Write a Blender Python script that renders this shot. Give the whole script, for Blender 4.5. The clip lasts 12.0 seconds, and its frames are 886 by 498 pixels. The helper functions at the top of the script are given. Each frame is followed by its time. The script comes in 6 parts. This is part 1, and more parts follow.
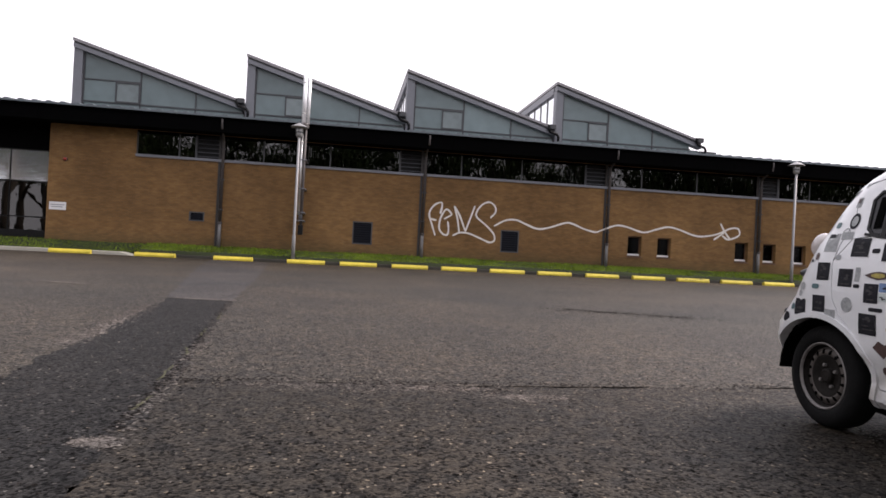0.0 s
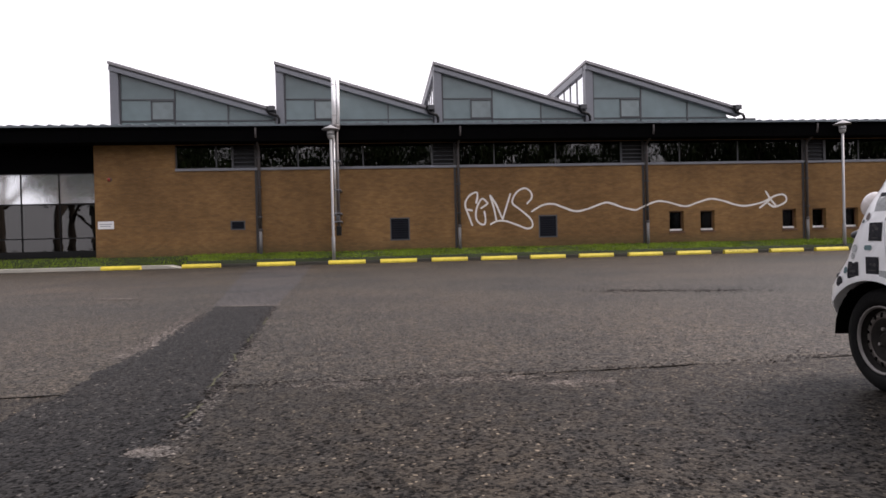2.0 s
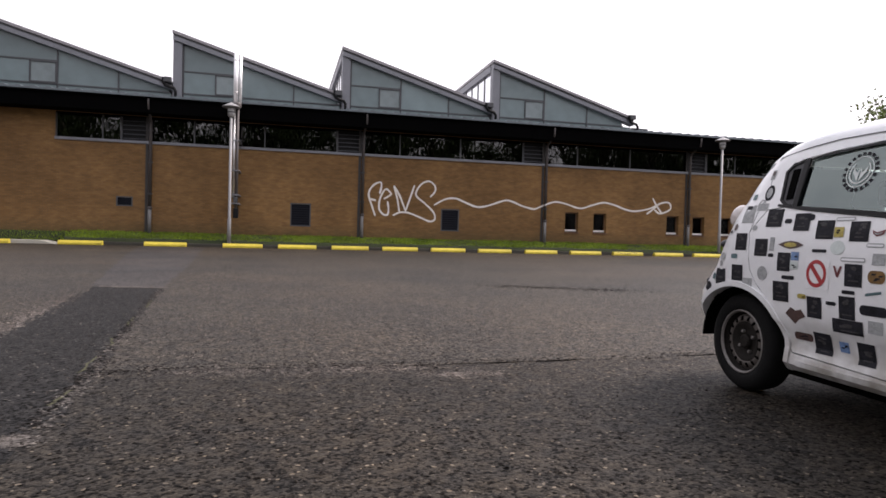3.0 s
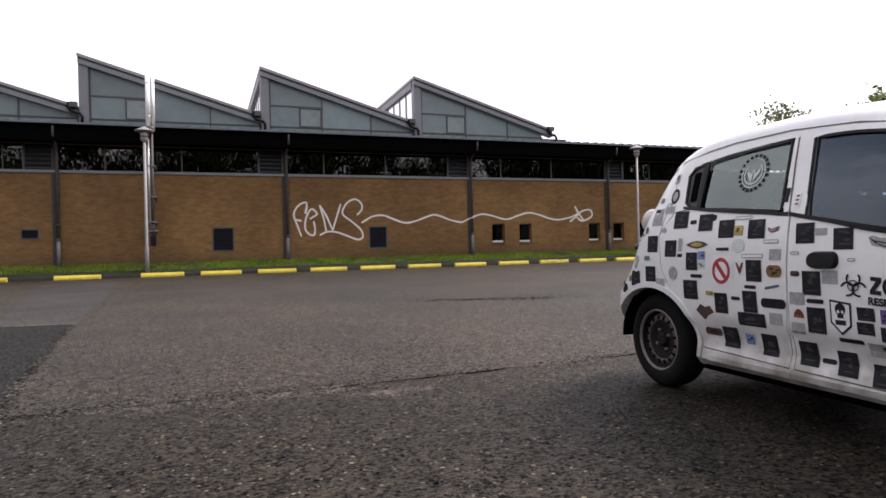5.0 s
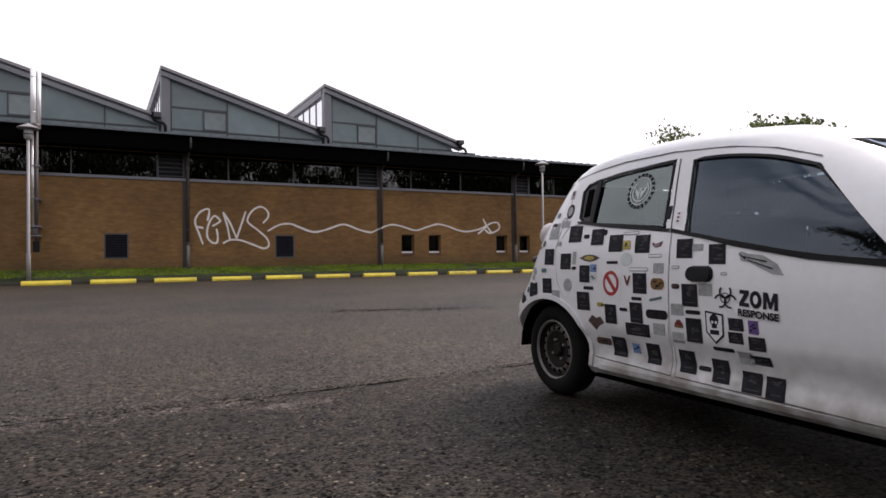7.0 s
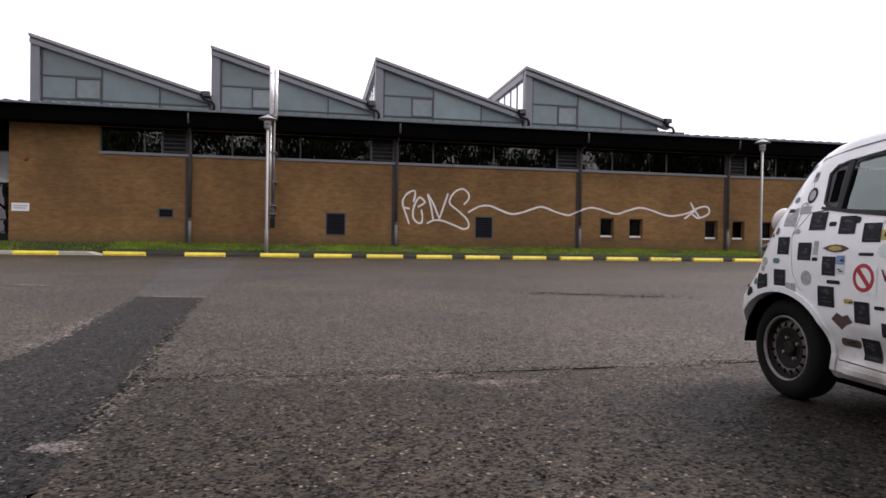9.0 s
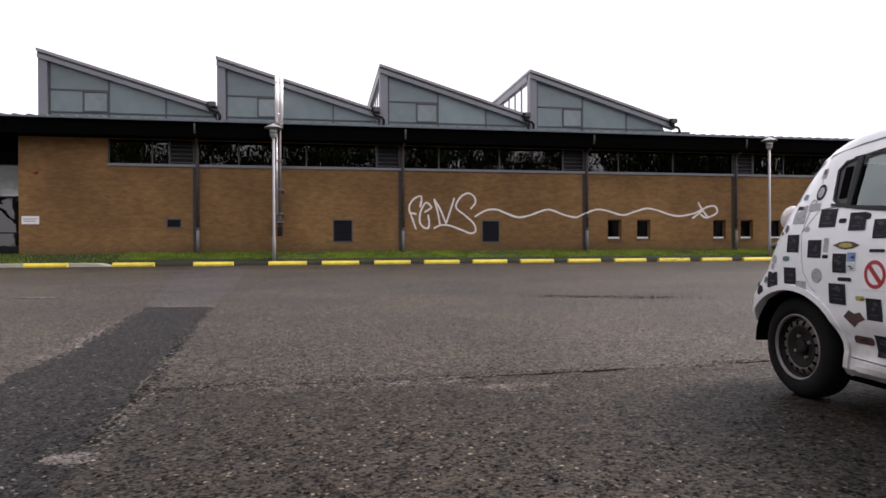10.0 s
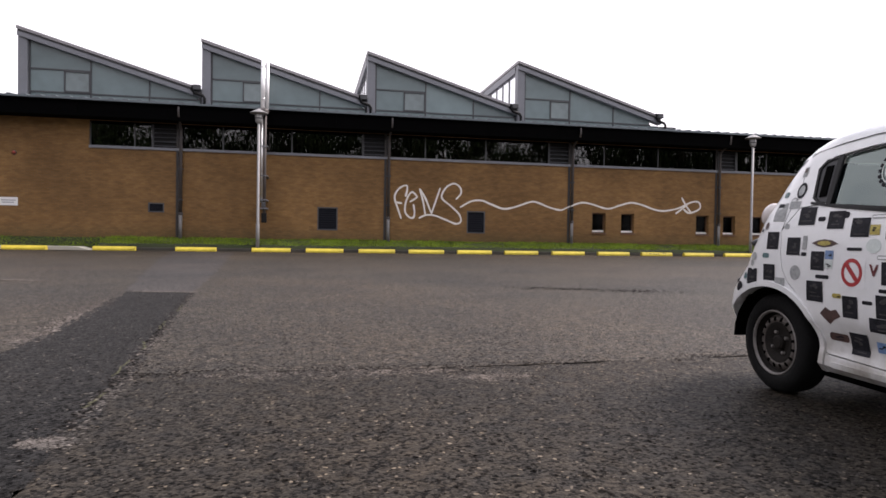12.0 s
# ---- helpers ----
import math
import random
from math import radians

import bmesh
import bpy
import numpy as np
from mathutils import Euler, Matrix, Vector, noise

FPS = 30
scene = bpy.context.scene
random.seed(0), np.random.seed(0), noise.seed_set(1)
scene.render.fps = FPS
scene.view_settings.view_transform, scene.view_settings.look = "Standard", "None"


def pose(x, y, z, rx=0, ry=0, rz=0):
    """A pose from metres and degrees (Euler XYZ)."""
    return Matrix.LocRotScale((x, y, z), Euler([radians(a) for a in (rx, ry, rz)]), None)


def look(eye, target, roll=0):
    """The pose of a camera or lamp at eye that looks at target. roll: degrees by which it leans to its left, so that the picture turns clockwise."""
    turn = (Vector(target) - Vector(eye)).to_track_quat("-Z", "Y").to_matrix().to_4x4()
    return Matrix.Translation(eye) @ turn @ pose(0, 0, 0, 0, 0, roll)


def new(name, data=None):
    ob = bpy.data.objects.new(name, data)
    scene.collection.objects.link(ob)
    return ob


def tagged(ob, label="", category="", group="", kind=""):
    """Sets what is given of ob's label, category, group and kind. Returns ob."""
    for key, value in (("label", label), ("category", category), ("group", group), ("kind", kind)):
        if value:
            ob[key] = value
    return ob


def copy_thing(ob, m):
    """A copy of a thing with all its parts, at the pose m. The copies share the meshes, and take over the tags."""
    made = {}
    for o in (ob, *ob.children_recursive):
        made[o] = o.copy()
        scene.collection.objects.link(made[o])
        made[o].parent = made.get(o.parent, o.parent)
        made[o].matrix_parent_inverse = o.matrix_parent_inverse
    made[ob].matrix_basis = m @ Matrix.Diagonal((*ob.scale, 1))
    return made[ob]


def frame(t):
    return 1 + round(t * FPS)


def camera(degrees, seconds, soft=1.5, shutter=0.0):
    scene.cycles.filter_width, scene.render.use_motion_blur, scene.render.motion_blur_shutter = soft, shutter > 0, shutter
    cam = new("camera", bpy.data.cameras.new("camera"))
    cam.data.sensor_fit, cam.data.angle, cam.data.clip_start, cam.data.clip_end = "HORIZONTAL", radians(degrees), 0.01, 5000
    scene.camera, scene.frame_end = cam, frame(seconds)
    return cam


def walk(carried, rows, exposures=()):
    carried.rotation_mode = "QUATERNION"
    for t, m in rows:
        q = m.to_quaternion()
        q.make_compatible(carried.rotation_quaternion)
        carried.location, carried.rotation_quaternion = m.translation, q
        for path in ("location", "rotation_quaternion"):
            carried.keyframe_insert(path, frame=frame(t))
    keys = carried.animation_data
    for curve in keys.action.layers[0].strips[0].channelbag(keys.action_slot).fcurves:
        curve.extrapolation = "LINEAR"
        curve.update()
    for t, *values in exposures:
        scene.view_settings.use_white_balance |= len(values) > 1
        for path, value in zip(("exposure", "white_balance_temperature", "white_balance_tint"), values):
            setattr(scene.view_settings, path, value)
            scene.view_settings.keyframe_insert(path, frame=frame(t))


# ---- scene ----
cam = camera(69.40, 12.0, soft=1.6)
EYE = 0.84  # held low, beside the car
# seconds, x, y, yaw, pitch, roll; the camera turns on the spot and sways by a hand's width
ROWS = [
    (0.0, -0.143, 0.020, -8.89, 0.38, -2.92),
    (0.5, -0.139, 0.019, -8.20, 0.43, -1.58),
    (1.0, -0.135, 0.022, -5.79, 0.99, 1.60),
    (1.5, -0.124, 0.031, -4.27, 0.63, 1.77),
    (2.0, -0.109, 0.036, -5.36, -0.45, 1.43),
    (2.5, -0.095, 0.035, -7.60, -0.24, 0.36),
    (3.0, -0.085, 0.031, -14.10, -1.25, -1.53),
    (3.5, -0.071, 0.027, -15.74, -0.56, -1.92),
    (3.7, -0.067, 0.026, -17.54, -0.84, -1.24),
    (5.3, -0.033, 0.017, -20.48, 0.42, 1.43),
    (5.5, -0.027, 0.015, -21.78, 0.63, 0.24),
    (6.0, -0.009, 0.006, -26.28, 0.62, 0.16),
    (6.5, -0.002, 0.002, -27.38, 0.47, 0.53),
    (7.0, 0.002, -0.002, -28.39, 0.95, 0.77),
    (7.5, -0.013, 0.006, -24.64, 0.37, 0.76),
    (7.7, -0.020, 0.009, -21.27, 1.86, -2.12),
    (9.3, -0.090, 0.029, -10.27, -0.92, -0.17),
    (9.5, -0.090, 0.029, -10.40, -0.83, 0.08),
    (10.0, -0.084, 0.030, -10.40, -0.21, 0.26),
    (10.5, -0.078, 0.029, -10.89, 0.21, -0.55),
    (11.0, -0.071, 0.028, -12.69, 0.62, 0.09),
    (11.5, -0.072, 0.030, -12.64, -0.55, -0.93),
    (12.0, -0.078, 0.032, -11.75, -1.09, -0.90),
]
# the clip's camera darkens its picture a little while the white car fills it
TEMP, TINT = 6500, 20  # the phone leans a little to magenta
STOPS_ = [(t, s, TEMP, TINT) for t, s in ((0.0, 0.10), (2.5, 0.10), (3.7, 0.06), (5.5, 0.04), (6.0, 0.02), (6.5, -0.04), (7.0, -0.22), (7.5, -0.20), (9.3, 0.16), (12.0, 0.16))]
walk(cam, [(t, pose(x, y, EYE, 90 + p, r, yaw)) for t, x, y, yaw, p, r in ROWS], STOPS_)

# ---- light: a bright overcast sky with a thin sun ----
world = bpy.data.worlds.new("sky")
scene.world = world
world.use_nodes = True
wn, wl = world.node_tree.nodes, world.node_tree.links
wn.clear()
SUN_EL, SUN_AZ = 48, 86  # degrees up, degrees from +y towards +x
sky = wn.new("ShaderNodeTexSky")
sky.sky_type, sky.sun_disc = "NISHITA", False
sky.sun_elevation, sky.sun_rotation = radians(SUN_EL), radians(SUN_AZ)
sky.air_density, sky.dust_density = 1.0, 4.0
bg_sky, bg_cloud = wn.new("ShaderNodeBackground"), wn.new("ShaderNodeBackground")
bg_sky.inputs[1].default_value = 0.10
wl.new(sky.outputs[0], bg_sky.inputs[0])
tc, cn, cr = wn.new("ShaderNodeTexCoord"), wn.new("ShaderNodeTexNoise"), wn.new("ShaderNodeValToRGB")
cn.inputs["Scale"].default_value, cn.inputs["Detail"].default_value = 5.0, 8
cr.color_ramp.elements[0].position, cr.color_ramp.elements[0].color = 0.40, (0.30, 0.36, 0.43, 1)
cr.color_ramp.elements[1].position, cr.color_ramp.elements[1].color = 0.54, (1, 1, 1, 1)
wl.new(tc.outputs["Generated"], cn.inputs["Vector"])
wl.new(cn.outputs["Fac"], cr.inputs[0])
# the broken cloud shows overhead; towards the horizon it closes to white haze
haze, up, sz = wn.new("ShaderNodeMixRGB"), wn.new("ShaderNodeMapRange"), wn.new("ShaderNodeSeparateXYZ")
haze.inputs[1].default_value = (1, 1, 1, 1)
up.inputs["From Min"].default_value, up.inputs["From Max"].default_value = 0.24, 0.66
wl.new(tc.outputs["Generated"], sz.inputs[0])
wl.new(sz.outputs[2], up.inputs["Value"])
wl.new(up.outputs[0], haze.inputs[0])
wl.new(cr.outputs[0], haze.inputs[2])
wl.new(haze.outputs[0], bg_cloud.inputs[0])
# an overcast sky is brighter overhead than at the horizon
grad = wn.new("ShaderNodeMapRange")
grad.inputs["From Min"].default_value, grad.inputs["From Max"].default_value = 0.0, 1.0
grad.inputs["To Min"].default_value, grad.inputs["To Max"].default_value = 1.30, 2.2
wl.new(sz.outputs[2], grad.inputs["Value"])
# thin cloud glows on the sun's side and is duller opposite
toward, glow, power = wn.new("ShaderNodeVectorMath"), wn.new("ShaderNodeMapRange"), wn.new("ShaderNodeMath")
toward.operation, toward.inputs[1].default_value = "DOT_PRODUCT", (math.sin(radians(SUN_AZ)), math.cos(radians(SUN_AZ)), 0.0)
wl.new(tc.outputs["Generated"], toward.inputs[0])
wl.new(toward.outputs["Value"], glow.inputs["Value"])
glow.inputs["From Min"].default_value, glow.inputs["From Max"].default_value = -1.0, 1.0
glow.inputs["To Min"].default_value, glow.inputs["To Max"].default_value = 0.84, 1.16
power.operation = "MULTIPLY"
wl.new(grad.outputs[0], power.inputs[0])
wl.new(glow.outputs[0], power.inputs[1])
wl.new(power.outputs[0], bg_cloud.inputs[1])
mixs, wout = wn.new("ShaderNodeMixShader"), wn.new("ShaderNodeOutputWorld")
mixs.inputs[0].default_value = 0.82
wl.new(bg_sky.outputs[0], mixs.inputs[1])
wl.new(bg_cloud.outputs[0], mixs.inputs[2])
wl.new(mixs.outputs[0], wout.inputs[0])
sun = new("sun", bpy.data.lights.new("sun", "SUN"))
sun.data.energy, sun.data.angle, sun.data.color = 4.9, radians(22), (1, 0.94, 0.86)
_az, _el = radians(SUN_AZ), radians(SUN_EL)
sun.matrix_world = look((0, 0, 30), (-30 * math.sin(_az) * math.cos(_el), -30 * math.cos(_az) * math.cos(_el), 30 - 30 * math.sin(_el)))
scene.view_settings.exposure = 0.0


# ---- materials ----
def mat(name, color, rough=0.6, metal=0.0, spread=0.15, scale=6.0, fine=60.0, bump=0.0, bump_scale=None, spec=0.5, second=None, coat=0.0, vary=0.0):
    """A surface with two scales of colour variation and optional relief."""
    m = bpy.data.materials.new(name)
    m.use_nodes = True
    n, l = m.node_tree.nodes, m.node_tree.links
    b = n["Principled BSDF"]
    b.inputs["Roughness"].default_value, b.inputs["Metallic"].default_value = rough, metal
    b.inputs["Specular IOR Level"].default_value = spec
    b.inputs["Coat Weight"].default_value = coat
    co = n.new("ShaderNodeTexCoord")
    a, f = n.new("ShaderNodeTexNoise"), n.new("ShaderNodeTexNoise")
    a.inputs["Scale"].default_value, a.inputs["Detail"].default_value = scale, 5
    f.inputs["Scale"].default_value, f.inputs["Detail"].default_value = fine, 3
    for x in (a, f):
        l.new(co.outputs["Object"], x.inputs["Vector"])
    add = n.new("ShaderNodeMath")
    add.operation = "ADD"
    l.new(a.outputs["Fac"], add.inputs[0])
    l.new(f.outputs["Fac"], add.inputs[1])
    r = n.new("ShaderNodeValToRGB")
    c2 = second or [min(1, c * (1 + spread)) for c in color]
    r.color_ramp.elements[0].position, r.color_ramp.elements[1].position = 0.3, 0.7
    r.color_ramp.elements[0].color = (*[c * (1 - spread) for c in color], 1)
    r.color_ramp.elements[1].color = (*c2, 1)
    half = n.new("ShaderNodeMath")
    half.operation, half.inputs[1].default_value = "MULTIPLY", 0.5
    l.new(add.outputs[0], half.inputs[0])
    l.new(half.outputs[0], r.inputs[0])
    if vary:
        oi, mr, mv = n.new("ShaderNodeObjectInfo"), n.new("ShaderNodeMapRange"), n.new("ShaderNodeMixRGB")
        mr.inputs["To Min"].default_value, mr.inputs["To Max"].default_value = 1 - vary, 1 + vary
        mv.blend_type, mv.inputs[0].default_value = "MULTIPLY", 1
        l.new(oi.outputs["Random"], mr.inputs["Value"])
        l.new(r.outputs[0], mv.inputs[1])
        l.new(mr.outputs[0], mv.inputs[2])
        l.new(mv.outputs[0], b.inputs["Base Color"])
    else:
        l.new(r.outputs[0], b.inputs["Base Color"])
    if bump:
        bp = n.new("ShaderNodeBump")
        bp.inputs["Strength"].default_value, bp.inputs["Distance"].default_value = bump, 0.01
        l.new(f.outputs["Fac"], bp.inputs["Height"])
        l.new(bp.outputs[0], b.inputs["Normal"])
    return m


def brick_material():
    m = bpy.data.materials.new("brown brick")
    m.use_nodes = True
    n, l = m.node_tree.nodes, m.node_tree.links
    b = n["Principled BSDF"]
    b.inputs["Roughness"].default_value, b.inputs["Specular IOR Level"].default_value = 0.9, 0.2
    g = n.new("ShaderNodeNewGeometry")
    sep, comb = n.new("ShaderNodeSeparateXYZ"), n.new("ShaderNodeCombineXYZ")
    l.new(g.outputs["Position"], sep.inputs[0])
    plus = n.new("ShaderNodeMath")
    l.new(sep.outputs[0], plus.inputs[0])
    l.new(sep.outputs[1], plus.inputs[1])
    l.new(plus.outputs[0], comb.inputs[0])
    l.new(sep.outputs[2], comb.inputs[1])
    t = n.new("ShaderNodeTexBrick")
    t.inputs["Scale"].default_value = 1.0
    t.inputs["Brick Width"].default_value, t.inputs["Row Height"].default_value = 0.22, 0.075
    t.inputs["Mortar Size"].default_value, t.inputs["Mortar Smooth"].default_value = 0.006, 0.3
    t.inputs["Color1"].default_value = (0.188, 0.103, 0.038, 1)
    t.inputs["Color2"].default_value = (0.228, 0.130, 0.052, 1)
    t.inputs["Mortar"].default_value = (0.140, 0.095, 0.056, 1)
    l.new(comb.outputs[0], t.inputs["Vector"])
    # odd dark and pale bricks in runs
    st = n.new("ShaderNodeVectorMath")
    st.operation, st.inputs[1].default_value = "MULTIPLY", (3.4, 9.0, 1.0)
    l.new(comb.outputs[0], st.inputs[0])
    a, c = n.new("ShaderNodeTexNoise"), n.new("ShaderNodeTexNoise")
    a.inputs["Scale"].default_value, a.inputs["Detail"].default_value = 0.55, 4
    l.new(st.outputs[0], a.inputs["Vector"])
    c.inputs["Scale"].default_value, c.inputs["Detail"].default_value = 0.35, 4
    l.new(g.outputs["Position"], c.inputs["Vector"])
    ra, rc = n.new("ShaderNodeValToRGB"), n.new("ShaderNodeValToRGB")
    for r, lo, hi, p in ((ra, 0.88, 1.10, (0.36, 0.64)), (rc, 0.78, 1.16, (0.35, 0.65))):
        r.color_ramp.elements[0].position, r.color_ramp.elements[1].position = p
        r.color_ramp.elements[0].color, r.color_ramp.elements[1].color = (lo, lo, lo * 1.03, 1), (hi, hi, hi, 1)
    l.new(a.outputs["Fac"], ra.inputs[0])
    l.new(c.outputs["Fac"], rc.inputs[0])
    m1, m2 = n.new("ShaderNodeMixRGB"), n.new("ShaderNodeMixRGB")
    for x in (m1, m2):
        x.blend_type, x.inputs[0].default_value = "MULTIPLY", 1
    l.new(t.outputs["Color"], m1.inputs[1])
    l.new(ra.outputs[0], m1.inputs[2])
    l.new(m1.outputs[0], m2.inputs[1])
    l.new(rc.outputs[0], m2.inputs[2])
    # blotchy darker olive-brown towards the foot of the wall
    low, blotch, foot_mix = n.new("ShaderNodeMapRange"), n.new("ShaderNodeTexNoise"), n.new("ShaderNodeMath")
    low.inputs["From Min"].default_value, low.inputs["From Max"].default_value = 1.25, 0.6
    l.new(sep.outputs[2], low.inputs["Value"])
    blotch.inputs["Scale"].default_value, blotch.inputs["Detail"].default_value = 1.7, 6
    l.new(g.outputs["Position"], blotch.inputs["Vector"])
    foot_mix.operation = "MULTIPLY"
    l.new(low.outputs[0], foot_mix.inputs[0])
    l.new(blotch.outputs["Fac"], foot_mix.inputs[1])
    m3 = n.new("ShaderNodeMixRGB")
    m3.inputs[2].default_value = (0.07, 0.06, 0.03, 1)
    l.new(foot_mix.outputs[0], m3.inputs[0])
    l.new(m2.outputs[0], m3.inputs[1])
    l.new(m3.outputs[0], b.inputs["Base Color"])
    bp = n.new("ShaderNodeBump")
    bp.inputs["Strength"].default_value, bp.inputs["Distance"].default_value = 0.6, 0.01
    inv = n.new("ShaderNodeMath")
    inv.operation, inv.inputs[0].default_value = "SUBTRACT", 1
    l.new(t.outputs["Fac"], inv.inputs[1])
    l.new(inv.outputs[0], bp.inputs["Height"])
    l.new(bp.outputs[0], b.inputs["Normal"])
    return m


def asphalt_material(name, dark, light, chip, tone=1.0, gloss=0.48):
    """Worn chippings in tar: stones by Voronoi cells, with wide stains."""
    m = bpy.data.materials.new(name)
    m.use_nodes = True
    n, l = m.node_tree.nodes, m.node_tree.links
    b = n["Principled BSDF"]
    b.inputs["Roughness"].default_value, b.inputs["Specular IOR Level"].default_value = 0.66, 0.3
    g = n.new("ShaderNodeNewGeometry")
    v, w = n.new("ShaderNodeTexVoronoi"), n.new("ShaderNodeTexVoronoi")
    v.inputs["Scale"].default_value, w.inputs["Scale"].default_value = 74, 42
    # warp the cells so that no two stones look alike
    wn_, ws, wa = n.new("ShaderNodeTexNoise"), n.new("ShaderNodeVectorMath"), n.new("ShaderNodeVectorMath")
    wn_.inputs["Scale"].default_value, wn_.inputs["Detail"].default_value = 45, 3
    ws.operation, ws.inputs["Scale"].default_value = "SCALE", 0.022
    l.new(g.outputs["Position"], wn_.inputs["Vector"])
    l.new(wn_.outputs["Color"], ws.inputs[0])
    l.new(g.outputs["Position"], wa.inputs[0])
    l.new(ws.outputs[0], wa.inputs[1])
    for x in (v, w):
        l.new(wa.outputs[0], x.inputs["Vector"])
    a, c, e = n.new("ShaderNodeTexNoise"), n.new("ShaderNodeTexNoise"), n.new("ShaderNodeTexNoise")
    a.inputs["Scale"].default_value, a.inputs["Detail"].default_value = 0.55, 6
    c.inputs["Scale"].default_value, c.inputs["Detail"].default_value = 9, 5
    e.inputs["Scale"].default_value, e.inputs["Detail"].default_value = 0.16, 5
    for x in (a, c, e):
        l.new(g.outputs["Position"], x.inputs["Vector"])
    r1 = n.new("ShaderNodeValToRGB")
    r1.color_ramp.elements[0].position, r1.color_ramp.elements[1].position = 0.12, 0.88
    r1.color_ramp.elements[0].color, r1.color_ramp.elements[1].color = (*[x * tone for x in dark], 1), (*[x * tone for x in light], 1)
    bw = n.new("ShaderNodeSeparateColor")
    l.new(v.outputs["Color"], bw.inputs[0])
    l.new(bw.outputs[0], r1.inputs[0])
    # stone faces shine, the tar and the pits between them do not
    shine = n.new("ShaderNodeMapRange")
    shine.inputs["From Min"].default_value, shine.inputs["From Max"].default_value = 0.05, 0.9
    shine.inputs["To Min"].default_value, shine.inputs["To Max"].default_value = 0.18 * gloss, gloss
    l.new(bw.outputs[0], shine.inputs["Value"])
    # pale chips and dark pits
    bw2 = n.new("ShaderNodeSeparateColor")
    l.new(w.outputs["Color"], bw2.inputs[0])
    pick = n.new("ShaderNodeValToRGB")
    pick.color_ramp.interpolation = "CONSTANT"
    pick.color_ramp.elements[0].color, pick.color_ramp.elements[1].color = (0, 0, 0, 1), (1, 1, 1, 1)
    pick.color_ramp.elements[1].position = 0.925
    l.new(bw2.outputs[0], pick.inputs[0])
    pit = n.new("ShaderNodeValToRGB")
    pit.color_ramp.interpolation = "CONSTANT"
    pit.color_ramp.elements[0].color, pit.color_ramp.elements[1].color = (0, 0, 0, 1), (0.55, 0.55, 0.55, 1)
    pit.color_ramp.elements[1].position = 0.86
    l.new(bw2.outputs[1], pit.inputs[0])
    near = n.new("ShaderNodeMath")
    near.operation, near.inputs[1].default_value = "LESS_THAN", 0.55
    l.new(w.outputs["Distance"], near.inputs[0])
    pk, pp = n.new("ShaderNodeMath"), n.new("ShaderNodeMath")
    pk.operation = pp.operation = "MULTIPLY"
    tiny = n.new("ShaderNodeMath")
    tiny.operation, tiny.inputs[1].default_value = "LESS_THAN", 0.34
    l.new(w.outputs["Distance"], tiny.inputs[0])
    l.new(pick.outputs[0], pk.inputs[0]); l.new(tiny.outputs[0], pk.inputs[1])
    l.new(pit.outputs[0], pp.inputs[0]); l.new(near.outputs[0], pp.inputs[1])
    mp, mc = n.new("ShaderNodeMixRGB"), n.new("ShaderNodeMixRGB")
    dull, shade = n.new("ShaderNodeMath"), n.new("ShaderNodeMath")
    dull.operation, dull.inputs[0].default_value = "SUBTRACT", 1
    shade.operation = "MULTIPLY"
    l.new(pp.outputs[0], dull.inputs[1])
    l.new(dull.outputs[0], shade.inputs[0]); l.new(shine.outputs[0], shade.inputs[1])
    l.new(shade.outputs[0], b.inputs["Specular IOR Level"])
    mp.inputs[2].default_value = (*[x * 0.35 for x in dark], 1)
    mc.inputs[2].default_value = (*chip, 1)
    l.new(pp.outputs[0], mp.inputs[0]); l.new(r1.outputs[0], mp.inputs[1])
    l.new(pk.outputs[0], mc.inputs[0]); l.new(mp.outputs[0], mc.inputs[1])
    last = mc
    for src, lo, hi in ((a, 0.70, 1.25), (c, 0.6, 1.4), (e, 0.80, 1.2)):
        rr, mm = n.new("ShaderNodeValToRGB"), n.new("ShaderNodeMixRGB")
        rr.color_ramp.elements[0].position, rr.color_ramp.elements[1].position = 0.36, 0.64
        warm = 0.06 if src == e else 0.0
        rr.color_ramp.elements[0].color, rr.color_ramp.elements[1].color = (lo * (1 - warm), lo, lo * (1 + warm), 1), (hi * (1 + warm), hi, hi * (1 - warm * 0.5), 1)
        mm.blend_type, mm.inputs[0].default_value = "MULTIPLY", 1
        l.new(src.outputs["Fac"], rr.inputs[0])
        l.new(last.outputs[0], mm.inputs[1])
        l.new(rr.outputs[0], mm.inputs[2])
        last = mm
    l.new(last.outputs[0], b.inputs["Base Color"])
    bp = n.new("ShaderNodeBump")
    bp.inputs["Strength"].default_value, bp.inputs["Distance"].default_value = 0.4, 0.008
    inv = n.new("ShaderNodeMath")
    inv.operation, inv.inputs[0].default_value = "SUBTRACT", 1
    l.new(v.outputs["Distance"], inv.inputs[1])
    l.new(inv.outputs[0], bp.inputs["Height"])
    l.new(bp.outputs[0], b.inputs["Normal"])
    return m


